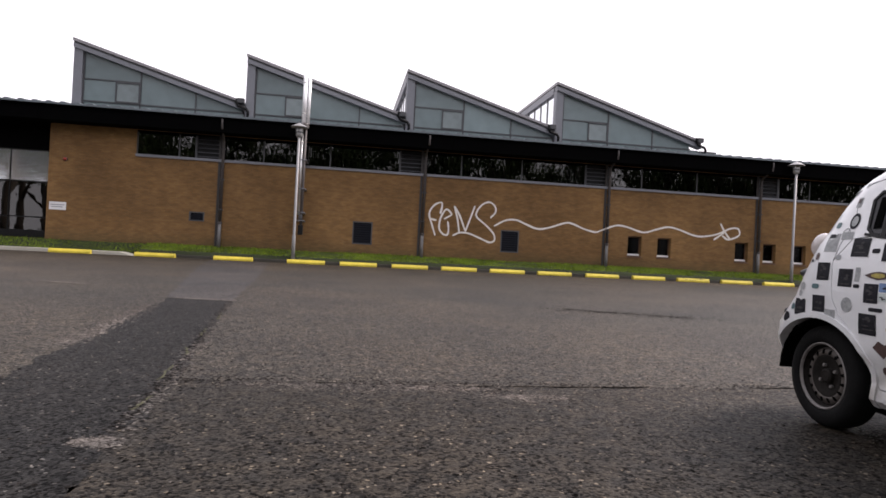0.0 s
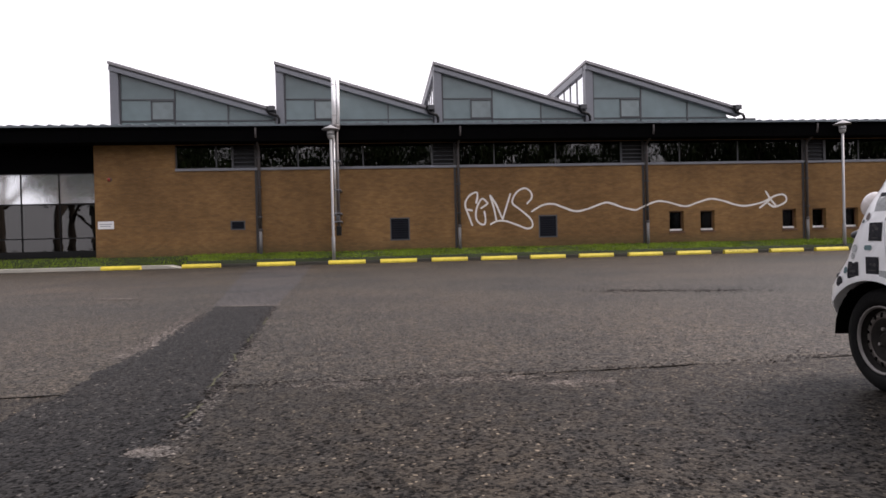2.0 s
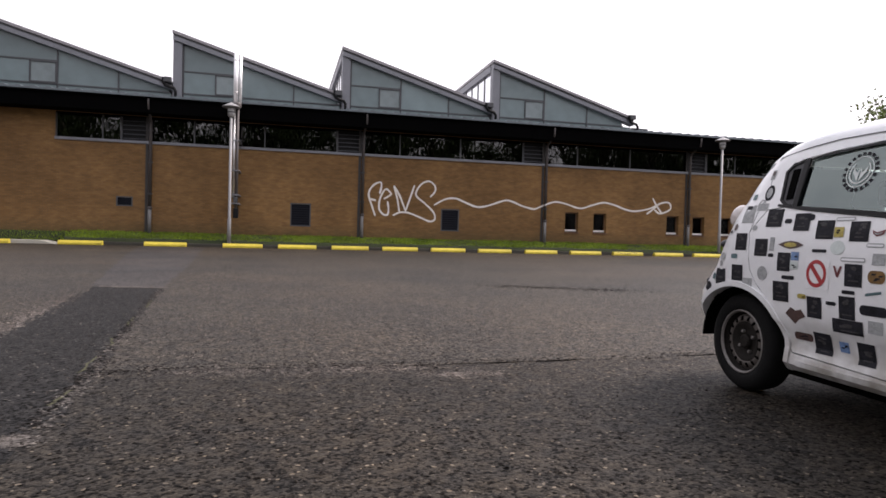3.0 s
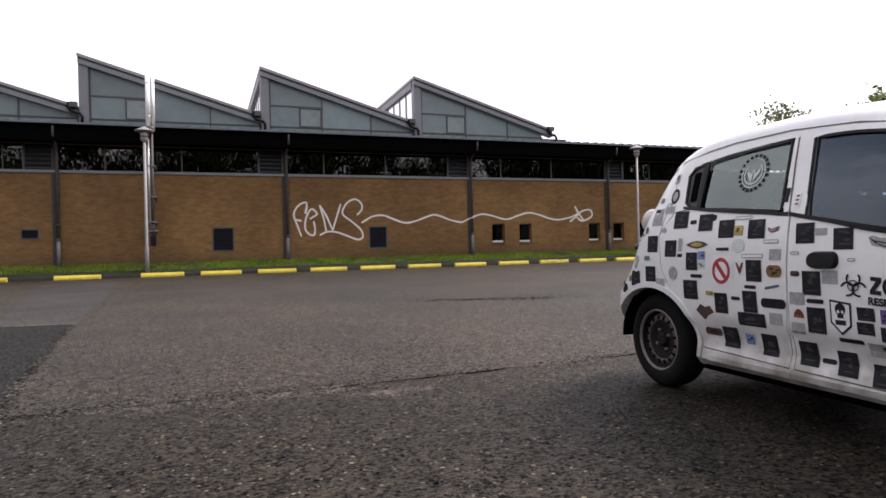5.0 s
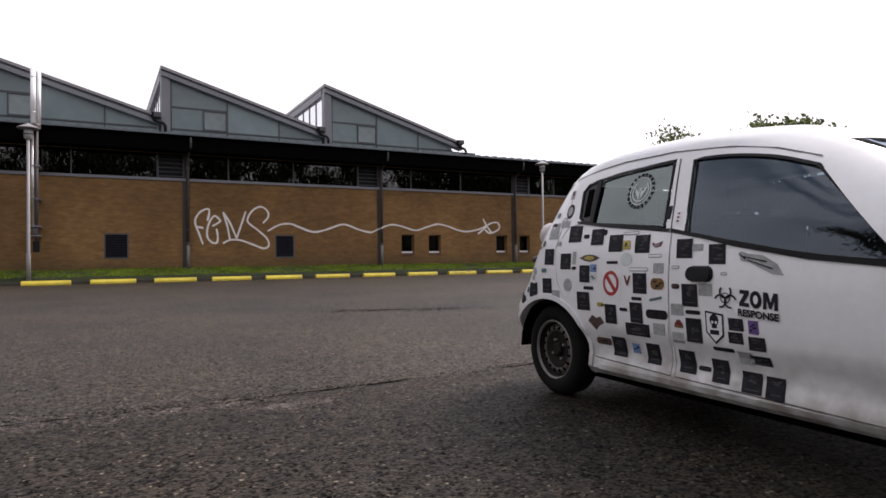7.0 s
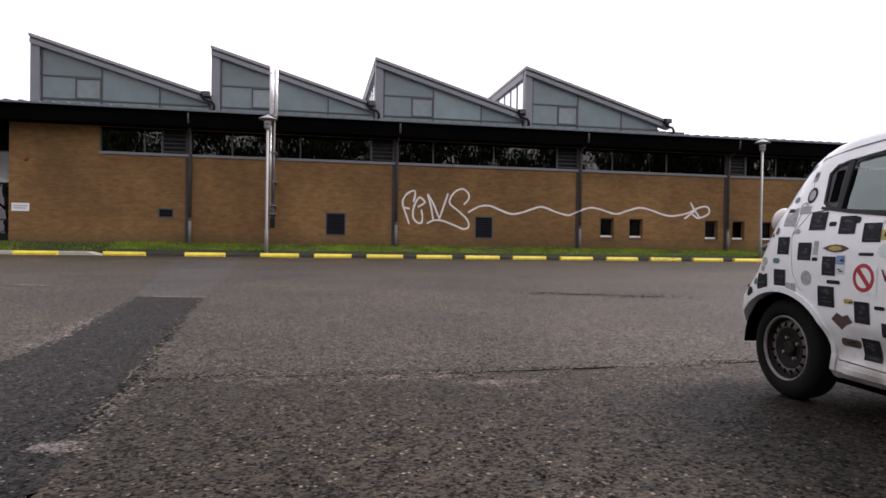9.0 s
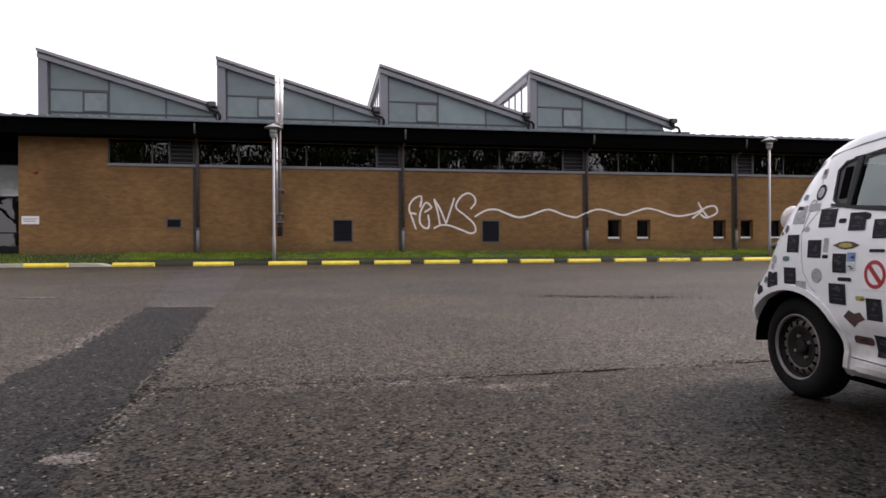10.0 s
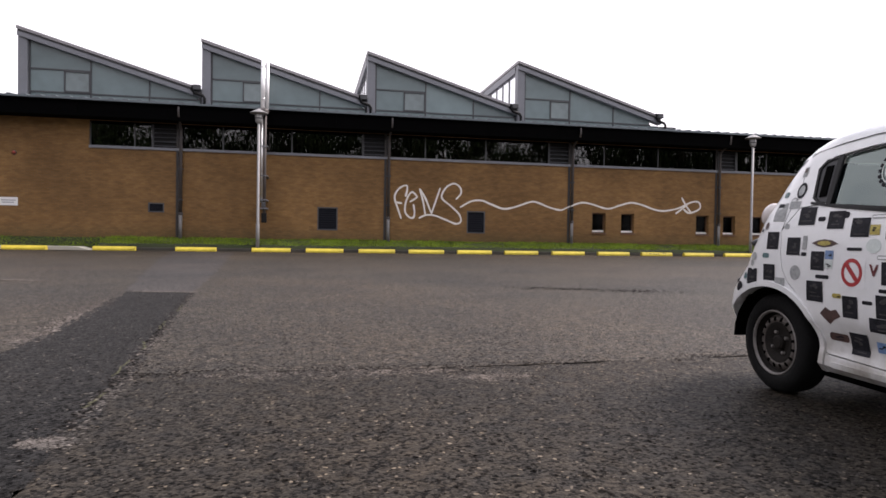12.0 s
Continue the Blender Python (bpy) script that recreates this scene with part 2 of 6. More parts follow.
def glass_material(name, tint=(0.9, 0.95, 0.95), rough=0.0, ior=1.9, film=(0.8, 0.8, 0.8)):
    """Thin pane: a sharp mirror by Fresnel over clear or milky glass."""
    m = bpy.data.materials.new(name)
    m.use_nodes = True
    n, l = m.node_tree.nodes, m.node_tree.links
    n.remove(n["Principled BSDF"])
    tr, gl, fr, mx = n.new("ShaderNodeBsdfTransparent"), n.new("ShaderNodeBsdfGlossy"), n.new("ShaderNodeFresnel"), n.new("ShaderNodeMixShader")
    tr.inputs[0].default_value = (*tint, 1)
    gl.inputs["Roughness"].default_value, gl.inputs["Color"].default_value = rough, (*film, 1)
    wob, bp = n.new("ShaderNodeTexNoise"), n.new("ShaderNodeBump")
    wob.inputs["Scale"].default_value = 1.4
    bp.inputs["Strength"].default_value, bp.inputs["Distance"].default_value = 0.15, 0.02
    l.new(wob.outputs["Fac"], bp.inputs["Height"])
    l.new(bp.outputs[0], gl.inputs["Normal"])
    fr.inputs[0].default_value = ior
    l.new(fr.outputs[0], mx.inputs[0])
    l.new(tr.outputs[0], mx.inputs[1])
    l.new(gl.outputs[0], mx.inputs[2])
    l.new(mx.outputs[0], n["Material Output"].inputs[0])
    return m


BRICK = brick_material()
ASPHALT = asphalt_material("worn asphalt", (0.0045, 0.0033, 0.0022), (0.042, 0.0316, 0.0190), (0.165, 0.137, 0.108), tone=0.98, gloss=0.47)
# Coarse patch; the ground's darkening towards the viewer is put into its colour.
ASPHALT_NEAR = asphalt_material("near-darkened coarse asphalt", (0.0034, 0.0024, 0.0015), (0.038, 0.0268, 0.0142), (0.145, 0.116, 0.084), tone=0.67, gloss=0.34)
ASPHALT_NEW = asphalt_material("newer dark asphalt", (0.0020, 0.0016, 0.0012), (0.0165, 0.0140, 0.0115), (0.10, 0.09, 0.08), tone=0.72, gloss=0.24)
ASPHALT_PALE = asphalt_material("smooth grey asphalt", (0.016, 0.0135, 0.0118), (0.046, 0.0390, 0.0340), (0.12, 0.105, 0.09), tone=0.85, gloss=0.5)
TAR = asphalt_material("crumbled joint", (0.006, 0.005, 0.0042), (0.026, 0.022, 0.019), (0.08, 0.07, 0.065), gloss=0.06)
GRAVEL = asphalt_material("loose pale grit", (0.040, 0.0335, 0.028), (0.125, 0.107, 0.092), (0.24, 0.21, 0.18), gloss=0.25)
MOSS = mat("moss", (0.040, 0.040, 0.015), 0.95, spread=0.5, scale=30, fine=120, bump=0.6)
# Shadow at the base of the grass is put into this dark tone.
SOIL = mat("turf soil darkened for shadow", (0.020, 0.028, 0.008), 0.95, spread=0.4, scale=1.5, fine=25, bump=0.7)
BLADE = mat("grass blade", (0.11, 0.165, 0.012), 0.75, spread=0.5, scale=0.8, fine=9, second=(0.25, 0.36, 0.026), spec=0.25)
PIPE_FOOT = mat("paler zinc pipe foot", (0.15, 0.145, 0.14), 0.5, spread=0.25, scale=3, fine=30)
# Darkness of the mirrored crowns is put into this leaf colour.
LEAF_FAR = mat("dark leaves", (0.022, 0.034, 0.010), 0.8, spread=0.5, scale=0.7, fine=5, spec=0.1)
# The kerb face's shadow is put into this dark mossy colour.
KERB = mat("mossy kerb concrete darkened for shadow", (0.045, 0.042, 0.034), 0.9, spread=0.4, scale=2, fine=30, bump=0.5)
SLAB = mat("pale concrete paving", (0.42, 0.40, 0.34), 0.9, spread=0.2, scale=1.2, fine=30, bump=0.4)
YELLOW = mat("yellow road paint", (0.58, 0.46, 0.04), 0.6, vary=0.08, spread=0.25, scale=3, fine=40, bump=0.3)
GREY = mat("grey painted steel", (0.180, 0.187, 0.208), 0.5, spread=0.12, scale=1.5, fine=20)
GREY_DARK = mat("dark grey frame", (0.055, 0.057, 0.062), 0.5, spread=0.15, scale=2, fine=25)
ROOF = mat("grey roof sheet", (0.25, 0.24, 0.25), 0.45, spread=0.15, scale=0.8, fine=12)
# One near-black tone for fascia, soffit, gutter, window head and entrance panel.
EAVES = mat("near-black boarding", (0.0016, 0.0016, 0.0018), 0.95, spread=0.3, scale=2, fine=20, spec=0.03)
SHEET = mat("weathered corrugated sheet", (0.125, 0.15, 0.165), 0.6, spread=0.3, scale=1.5, fine=15)
STRIP = mat("dark brown joint strip", (0.030, 0.026, 0.024), 0.6, spread=0.3, scale=2, fine=25)
PIPE = mat("weathered zinc downpipe", (0.066, 0.057, 0.055), 0.55, spread=0.25, scale=2, fine=20)
PIPE_PALE = mat("pale steel pipe foot", (0.36, 0.36, 0.36), 0.45, metal=0.3, spread=0.2, scale=3, fine=30)
LAMPG = mat("weathered galvanised lamp post", (0.27, 0.27, 0.275), 0.5, spread=0.18, scale=2, fine=25)
STEEL_DULL = mat("dull stainless flue", (0.62, 0.61, 0.60), 0.30, metal=0.75, spread=0.25, scale=1.5, fine=14)
# The sky's reflection is put into this near-white, mostly diffuse colour.
STEEL = mat("bright stainless flue", (0.94, 0.94, 0.96), 0.38, metal=0.25, spread=0.08, scale=1, fine=12)
BLACK = mat("black plastic", (0.006, 0.006, 0.0065), 0.5, spread=0.2, scale=8, fine=60, spec=0.2)
LOUVRE = mat("slate grey louvre", (0.010, 0.011, 0.016), 0.6, spread=0.15, scale=3, fine=30, spec=0.12)
SILLM = mat("pale window sill", (0.72, 0.71, 0.69), 0.7, spread=0.15, scale=4, fine=40)
WOODF = mat("brown timber frame", (0.11, 0.055, 0.028), 0.6, spread=0.25, scale=3, fine=40)
# The room's lack of light is put into this near-black colour.
DARKROOM = mat("near-black unlit interior", (0.003, 0.003, 0.003), 0.95, spread=0.3, scale=0.6, fine=5)
CEILING = mat("pale inner lining", (0.5, 0.5, 0.48), 0.9, spread=0.1, scale=1, fine=10)
SPRAY = mat("pale spray paint", (0.70, 0.665, 0.63), 0.85, spread=0.15, scale=3, fine=50)
SIGNW = mat("white sign board", (0.72, 0.72, 0.72), 0.5, spread=0.06, scale=5, fine=30)
BARG = mat("grey lettering", (0.25, 0.25, 0.28), 0.6)
REDL = mat("red lamp glass", (0.35, 0.05, 0.03), 0.3)
GLASS = glass_material("window glass", (0.16, 0.17, 0.17))
GLASS_SMALL = glass_material("small window glass", (0.2, 0.2, 0.2), ior=1.14)
MILK = mat("milky wired glass", (0.150, 0.198, 0.205), 0.28, spread=0.16, scale=0.35, fine=1.6, spec=0.5, vary=0.14)
MILK_PALE = mat("pale milky glass", (0.19, 0.23, 0.235), 0.3, spread=0.2, scale=0.9, fine=3, spec=0.5, vary=0.14)
BRIGHTG = mat("clear skylight glass", (0.86, 0.89, 0.92), 0.08, metal=0.85, spread=0.05, scale=0.5, fine=3)
LOUVRE_D = mat("grey window louvre", (0.085, 0.088, 0.095), 0.6, spread=0.2, scale=3, fine=30, spec=0.15)
BARK = mat("bark", (0.07, 0.055, 0.04), 0.95, spread=0.3, scale=6, fine=30, bump=0.6)
LEAF = mat("leaves", (0.10, 0.14, 0.035), 0.6, spread=0.45, scale=0.7, fine=5, second=(0.18, 0.23, 0.06))


# ---- building helpers ----
def part(name, bm, material, parent=None, label="", smooth=False):
    me = bpy.data.meshes.new(name)
    bmesh.ops.recalc_face_normals(bm, faces=bm.faces)
    bm.to_mesh(me)
    bm.free()
    me.materials.append(material)
    if smooth:
        me.polygons.foreach_set("use_smooth", [True] * len(me.polygons))
    ob = new(name, me)
    ob.parent = parent
    if label:
        ob["label"] = label
    return ob


def empty(name, label, category, m=None, group="", kind=""):
    ob = new(name)
    ob.empty_display_size = 0.2
    if m is not None:
        ob.matrix_world = m
    return tagged(ob, label, category, group, kind)


def add_box(bm, x0, x1, y0, y1, z0, z1, bevel=0.0):
    vs = [bm.verts.new((x, y, z)) for x in (x0, x1) for y in (y0, y1) for z in (z0, z1)]
    fs = [bm.faces.new([vs[i] for i in f]) for f in ((0, 1, 3, 2), (4, 6, 7, 5), (0, 4, 5, 1), (2, 3, 7, 6), (0, 2, 6, 4), (1, 5, 7, 3))]
    if bevel:
        es = list({e for f in fs for e in f.edges})
        bmesh.ops.bevel(bm, geom=es, offset=bevel, segments=2, affect="EDGES", profile=0.5)
    return bm


def box(x0, x1, y0, y1, z0, z1, bevel=0.0):
    return add_box(bmesh.new(), x0, x1, y0, y1, z0, z1, bevel)


def add_prism(bm, pts, y0, y1):
    """A polygon in (x, z), run from y0 to y1."""
    a = [bm.verts.new((x, y0, z)) for x, z in pts]
    b = [bm.verts.new((x, y1, z)) for x, z in pts]
    bm.faces.new(a)
    bm.faces.new(b[::-1])
    for i in range(len(pts)):
        j = (i + 1) % len(pts)
        bm.faces.new((a[i], b[i], b[j], a[j]))
    return bm


def add_tube(bm, pts, r, n=12, cap=True):
    """A round tube along points; r is one radius or one a point."""
    rs = r if isinstance(r, (list, tuple)) else [r] * len(pts)
    pts = [Vector(p) for p in pts]
    rings = []
    for i, p in enumerate(pts):
        d = (pts[min(i + 1, len(pts) - 1)] - pts[max(i - 1, 0)]).normalized()
        u = d.orthogonal().normalized() if abs(d.z) < 0.99 else Vector((1, 0, 0))
        u = (Vector((0, 0, 1)).cross(d)).normalized() if abs(d.z) < 0.99 else Vector((1, 0, 0))
        w = d.cross(u).normalized()
        rings.append([bm.verts.new(p + rs[i] * (math.cos(2 * math.pi * k / n) * u + math.sin(2 * math.pi * k / n) * w)) for k in range(n)])
    for a, b in zip(rings, rings[1:]):
        for k in range(n):
            bm.faces.new((a[k], a[(k + 1) % n], b[(k + 1) % n], b[k]))
    if cap:
        bm.faces.new(rings[0][::-1])
        bm.faces.new(rings[-1])
    return bm


def add_lathe(bm, prof, n=20, axis="z", at=(0, 0, 0), cap=True):
    """A profile of (radius, height) turned about an axis."""
    at = Vector(at)
    rings = []
    for r, h in prof:
        ring = []
        for k in range(n):
            c, s = r * math.cos(2 * math.pi * k / n), r * math.sin(2 * math.pi * k / n)
            v = {"z": (c, s, h), "y": (c, h, s), "x": (h, c, s)}[axis]
            ring.append(bm.verts.new(at + Vector(v)))
        rings.append(ring)
    for a, b in zip(rings, rings[1:]):
        for k in range(n):
            bm.faces.new((a[k], a[(k + 1) % n], b[(k + 1) % n], b[k]))
    if cap:
        bm.faces.new(rings[0][::-1])
        bm.faces.new(rings[-1])
    return bm


def spline(pts, step=6):
    """Catmull-Rom through 2D points."""
    p = [Vector(q) for q in pts]
    p = [2 * p[0] - p[1]] + p + [2 * p[-1] - p[-2]]
    out = []
    for a, b, c, d in zip(p, p[1:], p[2:], p[3:]):
        for k in range(step):
            t = k / step
            out.append(0.5 * ((2 * b) + (c - a) * t + (2 * a - 5 * b + 4 * c - d) * t * t + (3 * b - a - 3 * c + d) * t ** 3))
    out.append(p[-2])
    return out


def smooth_step(a, b, x):
    t = min(1, max(0, (x - a) / (b - a)))
    return t * t * (3 - 2 * t)


def interp(x, pts):
    if x <= pts[0][0]:
        return pts[0][1]
    for (a, u), (b, v) in zip(pts, pts[1:]):
        if x <= b:
            return u + (v - u) * (x - a) / (b - a)
    return pts[-1][1]


# ---- ground ----
WALL, EAVE, BASE = 33.0, 32.05, 0.58  # front wall, eaves edge, wall foot
X0, X1, BACK = -26.0, 36.0, 62.0
bm = bmesh.new()
bmesh.ops.create_grid(bm, x_segments=8, y_segments=8, size=900)
tagged(part("ground", bm, ASPHALT), "worn grey-brown chip asphalt of a car park", "ground", kind="structure")


SWAY = (-0.12, 0.03)


def ragged(name, pts, material, z, label, rough=0.03, seed=0, cell=0.12):
    """A thin patch on the ground: an outline with a frayed edge."""
    loop = []
    for (ax, ay), (bx, by) in zip(pts, pts[1:] + pts[:1]):
        d = math.hypot(bx - ax, by - ay)
        k = max(1, int(d / cell))
        for i in range(k):
            t = i / k
            x, y = ax + (bx - ax) * t, ay + (by - ay) * t
            o = noise.noise_vector(Vector((x * 3.1, y * 3.1, seed))) * rough + noise.noise_vector(Vector((x * 13, y * 13, seed + 5))) * rough * 0.7
            loop.append((x + o.x + SWAY[0], y + o.y + SWAY[1]))
    b = bmesh.new()
    b.faces.new([b.verts.new((x, y, z * 0.35)) for x, y in loop])
    bmesh.ops.triangulate(b, faces=b.faces)
    return tagged(part(name, b, material), label, "ground", kind="structure")


def band(name, path, width, material, z, label, rough=0.025, seed=0):
    left = [(x, y - w / 2) for (x, y), w in zip(path, width)]
    right = [(x, y + w / 2) for (x, y), w in zip(path, width)]
    return ragged(name, left + right[::-1], material, z, label, rough, seed, 0.08)


ragged("road_patch", [(-40, -40), (40, -40), (40, 5.1), (12, 4.6), (3.2, 4.13), (1.8, 4.02), (0.9, 4.0), (-0.6, 4.03), (-6, 3.8), (-40, 3.2)], ASPHALT_NEAR, 0.003, "coarse asphalt before a worn joint, near darkening in its colour", 0.06, 40, 0.09)
ragged("road_patch", [(-0.75, 0.6), (-0.89, 2.70), (-1.02, 4.3), (-1.22, 6.16), (-1.54, 9.5), (-2.46, 9.7), (-2.05, 5.7), (-1.95, 4.5), (-1.75, 0.6)], ASPHALT_NEW, 0.005, "strip of newer dark asphalt in the car park", 0.07, 1, 0.05)
ragged("road_patch", [(-1.56, 9.56), (-2.05, 16.1), (-3.3, 30.0), (-5.9, 30.0), (-4.6, 21.5), (-2.5, 9.74)], ASPHALT_PALE, 0.005, "smooth grey reinstated asphalt strip", 0.05, 2)
band("road_joint", [(3.7, 10.42), (3.95, 10.3), (4.5, 9.98), (5.2, 9.65), (5.6, 9.5)], [0.02, 0.10, 0.03, 0.08, 0.02], TAR, 0.006, "broken dark crack in the asphalt", 0.06, 7)
band("road_joint", [(0.6, 12.6), (2.2, 12.2), (4.4, 11.6)], [0.03, 0.09, 0.03], ASPHALT_PALE, 0.006, "pale seam in the asphalt", 0.06, 8)
band("road_joint", [(-1.5, 9.62), (-2.0, 9.68), (-2.7, 9.86)], [0.08, 0.16, 0.06], GRAVEL, 0.010, "pale gritty end joint of the dark strip", 0.04, 9)
band("road_joint", [(-5.3, 12.1), (-4.8, 11.9), (-4.05, 11.6)], [0.12, 0.22, 0.08], GRAVEL, 0.03, "pale raised seam in the asphalt", 0.05, 10)
band("road_joint", [(-5.3, 12.22), (-4.8, 12.02), (-4.2, 11.76)], [0.08, 0.16, 0.06], TAR, 0.008, "dark crack beside the pale seam", 0.04, 11)
for i, (y0, y1, xo) in enumerate(((4.0, 4.5, 0.0), (4.9, 5.25, -0.01), (5.9, 6.4, 0.0), (3.3, 3.6, 0.01), (7.2, 7.9, 0.0))):
    x = lambda y: -0.70 - 0.088 * y + xo
    ragged("moss", [(x(y0) - 0.006, y0), (x(y0) + 0.010, y0), (x(y1) + 0.010, y1), (x(y1) - 0.004, y1)], MOSS, 0.010, "moss along the edge of the dark strip", 0.035, 20 + i, 0.04)
# pale gritty left edge of the strip
band("road_joint", [(-2.02, 5.4), (-2.12, 6.3), (-2.3, 8.0)], [0.12, 0.3, 0.12], GRAVEL, 0.007, "pale gritty edge of the dark strip", 0.06, 30)

# kerb, bank of grass and paving
tagged(part("kerb", box(-9.4, X1 + 20, 31.30, 31.42, -0.05, 0.15, 0.015), KERB), "low mossy concrete kerb, shadow below the grass in its colour", "kerb", kind="structure")
bm = bmesh.new()
nx, prof = 260, [(31.42, 0.05), (31.45, 0.17), (31.54, 0.31), (31.95, 0.40), (32.5, 0.49), (33.05, BASE)]
gx0, gx1 = -9.4, X1 + 20
rows_v = []
for i in range(nx + 1):
    x = gx0 + (gx1 - gx0) * i / nx
    rows_v.append([bm.verts.new((x, y + (0.05 * noise.noise(Vector((x * 0.9, y, 0))) if 0 < j < 5 else 0), z + 0.045 * noise.noise(Vector((x * 0.8, y * 2, 3))) * (j > 0))) for j, (y, z) in enumerate(prof)])
for a, b in zip(rows_v, rows_v[1:]):
    for j in range(len(prof) - 1):
        bm.faces.new((a[j], b[j], b[j + 1], a[j + 1]))
tagged(part("grass_bank", bm, SOIL, smooth=True), "sloping strip of mown grass below the wall", "grass", kind="structure")
bm = bmesh.new()
nx = 60
rows_v = []
lprof = [(32.3, 0.14), (32.45, 0.28), (32.7, 0.44), (33.05, BASE)]
for i in range(nx + 1):
    x = X0 + (-9.4 - X0) * i / nx
    rows_v.append([bm.verts.new((x, y, z + 0.03 * noise.noise(Vector((x, y * 2, 3))))) for y, z in lprof])
for a, b in zip(rows_v, rows_v[1:]):
    for j in range(len(lprof) - 1):
        bm.faces.new((a[j], b[j], b[j + 1], a[j + 1]))
tagged(part("grass_bank", bm, SOIL, smooth=True), "narrow grass edge behind the paving", "grass", kind="structure")
tagged(part("pavement", add_prism(bmesh.new(), [(X0, 0.0), (-9.7, 0.0), (-10.3, 0.15), (X0, 0.17)], 31.30, 32.42), SLAB), "pale concrete paving at the end of the bank", "pavement", kind="structure")

rng = np.random.default_rng(4)


def blades(name, count, x0, x1, pr, h0, h1, label):
    """Short grass, one mesh."""
    xs = rng.uniform(x0, x1, count)
    ts = rng.uniform(0, 1, count)
    ys = np.interp(ts, np.linspace(0, 1, len(pr)), [p[0] for p in pr])
    zs = np.interp(ys, [p[0] for p in pr], [p[1] for p in pr])
    h = rng.uniform(h0, h1, count) * (0.6 + 0.8 * (np.sin(xs * 0.9) * np.sin(xs * 0.31 + 2) * 0.5 + 0.5))
    an = rng.uniform(0, 6.28, count)
    w = rng.uniform(0.008, 0.022, count)
    lean = rng.uniform(0.0, 0.06, count)
    dx, dy = np.cos(an), np.sin(an)
    v = np.empty((count, 3, 3))
    v[:, 0] = np.column_stack([xs - dx * w, ys - dy * w, zs - 0.02])
    v[:, 1] = np.column_stack([xs + dx * w, ys + dy * w, zs - 0.02])
    v[:, 2] = np.column_stack([xs - dy * lean, ys + dx * lean, zs + h])
    me = bpy.data.meshes.new(name)
    me.from_pydata(v.reshape(-1, 3).tolist(), [], np.arange(count * 3).reshape(-1, 3).tolist())
    me.materials.append(BLADE)
    return tagged(new(name, me), label, "grass", kind="stuff")


blades("grass", 42000, -9.4, 42, prof[2:], 0.04, 0.10, "short green grass on the bank")
blades("grass", 6000, X0, -9.4, lprof, 0.04, 0.10, "short green grass behind the paving")
blades("grass", 5000, -9.4, 42, [(32.85, 0.54), (33.0, BASE)], 0.05, 0.13, "taller weeds along the wall foot")
# stones lying loose on the asphalt
def pebbles(name, count, label):
    a = rng.uniform(-1.2, 1.2, count)
    d = 1.6 + 6.5 * rng.uniform(0, 1, count) ** 1.4
    px, py = d * np.sin(a * 0.75 + 0.25), d * np.cos(a * 0.75 + 0.25)
    s = rng.uniform(0.003, 0.009, count)
    base = np.array([[1, 0, 0.3], [-0.5, 0.87, 0.25], [-0.5, -0.87, 0.35], [0, 0, 1.0], [0.1, 0.1, -0.3]])
    f = np.array([[0, 1, 3], [1, 2, 3], [2, 0, 3], [1, 0, 4], [2, 1, 4], [0, 2, 4]])
    an = rng.uniform(0, 6.28, count)
    c, sn = np.cos(an)[:, None], np.sin(an)[:, None]
    v = np.empty((count, 5, 3))
    v[:, :, 0] = px[:, None] + s[:, None] * (c * base[:, 0] - sn * base[:, 1]) * rng.uniform(0.7, 1.5, (count, 1))
    v[:, :, 1] = py[:, None] + s[:, None] * (sn * base[:, 0] + c * base[:, 1])
    v[:, :, 2] = 0.002 + s[:, None] * 0.7 * base[:, 2]
    me = bpy.data.meshes.new(name)
    me.from_pydata(v.reshape(-1, 3).tolist(), [], (f[None] + 5 * np.arange(count)[:, None, None]).reshape(-1, 3).tolist())
    me.materials.append(GRAVEL)
    return tagged(new(name, me), label, "gravel", kind="stuff")


pebbles("grit", 2200, "small pale stones loose on the asphalt")


def crumbs(name, count, path, wide, s0, s1, material, label):
    """Loose bits scattered along a line, thickest in its middle."""
    t = rng.uniform(0, len(path) - 1.001, count)
    k = t.astype(int)
    p = np.array(path)
    c = p[k] + (p[k + 1] - p[k]) * (t - k)[:, None]
    dens = np.sin(c[:, 0] * 9) * np.sin(c[:, 0] * 3.7 + 1)
    c[:, 1] += rng.normal(0, wide, count) * (1 + 0.5 * dens)
    c[:, 0] += rng.normal(0, wide, count) + SWAY[0]
    c[:, 1] += SWAY[1]
    s = rng.uniform(s0, s1, count)
    base = np.array([[1, 0, 0.2], [0.2, 1, 0.25], [-1, 0.1, 0.2], [-0.1, -1, 0.22], [0, 0, 0.6]])
    f = np.array([[0, 1, 4], [1, 2, 4], [2, 3, 4], [3, 0, 4]])
    an = rng.uniform(0, 6.28, count)
    co, sn = np.cos(an)[:, None], np.sin(an)[:, None]
    v = np.empty((count, 5, 3))
    v[:, :, 0] = c[:, :1] + s[:, None] * (co * base[:, 0] - sn * base[:, 1])
    v[:, :, 1] = c[:, 1:] + s[:, None] * (sn * base[:, 0] + co * base[:, 1])
    v[:, :, 2] = 0.0015 + s[:, None] * 0.35 * base[:, 2]
    me = bpy.data.meshes.new(name)
    me.from_pydata(v.reshape(-1, 3).tolist(), [], (f[None] + 5 * np.arange(count)[:, None, None]).reshape(-1, 3).tolist())
    me.materials.append(material)
    return tagged(new(name, me), label, "gravel", kind="stuff")


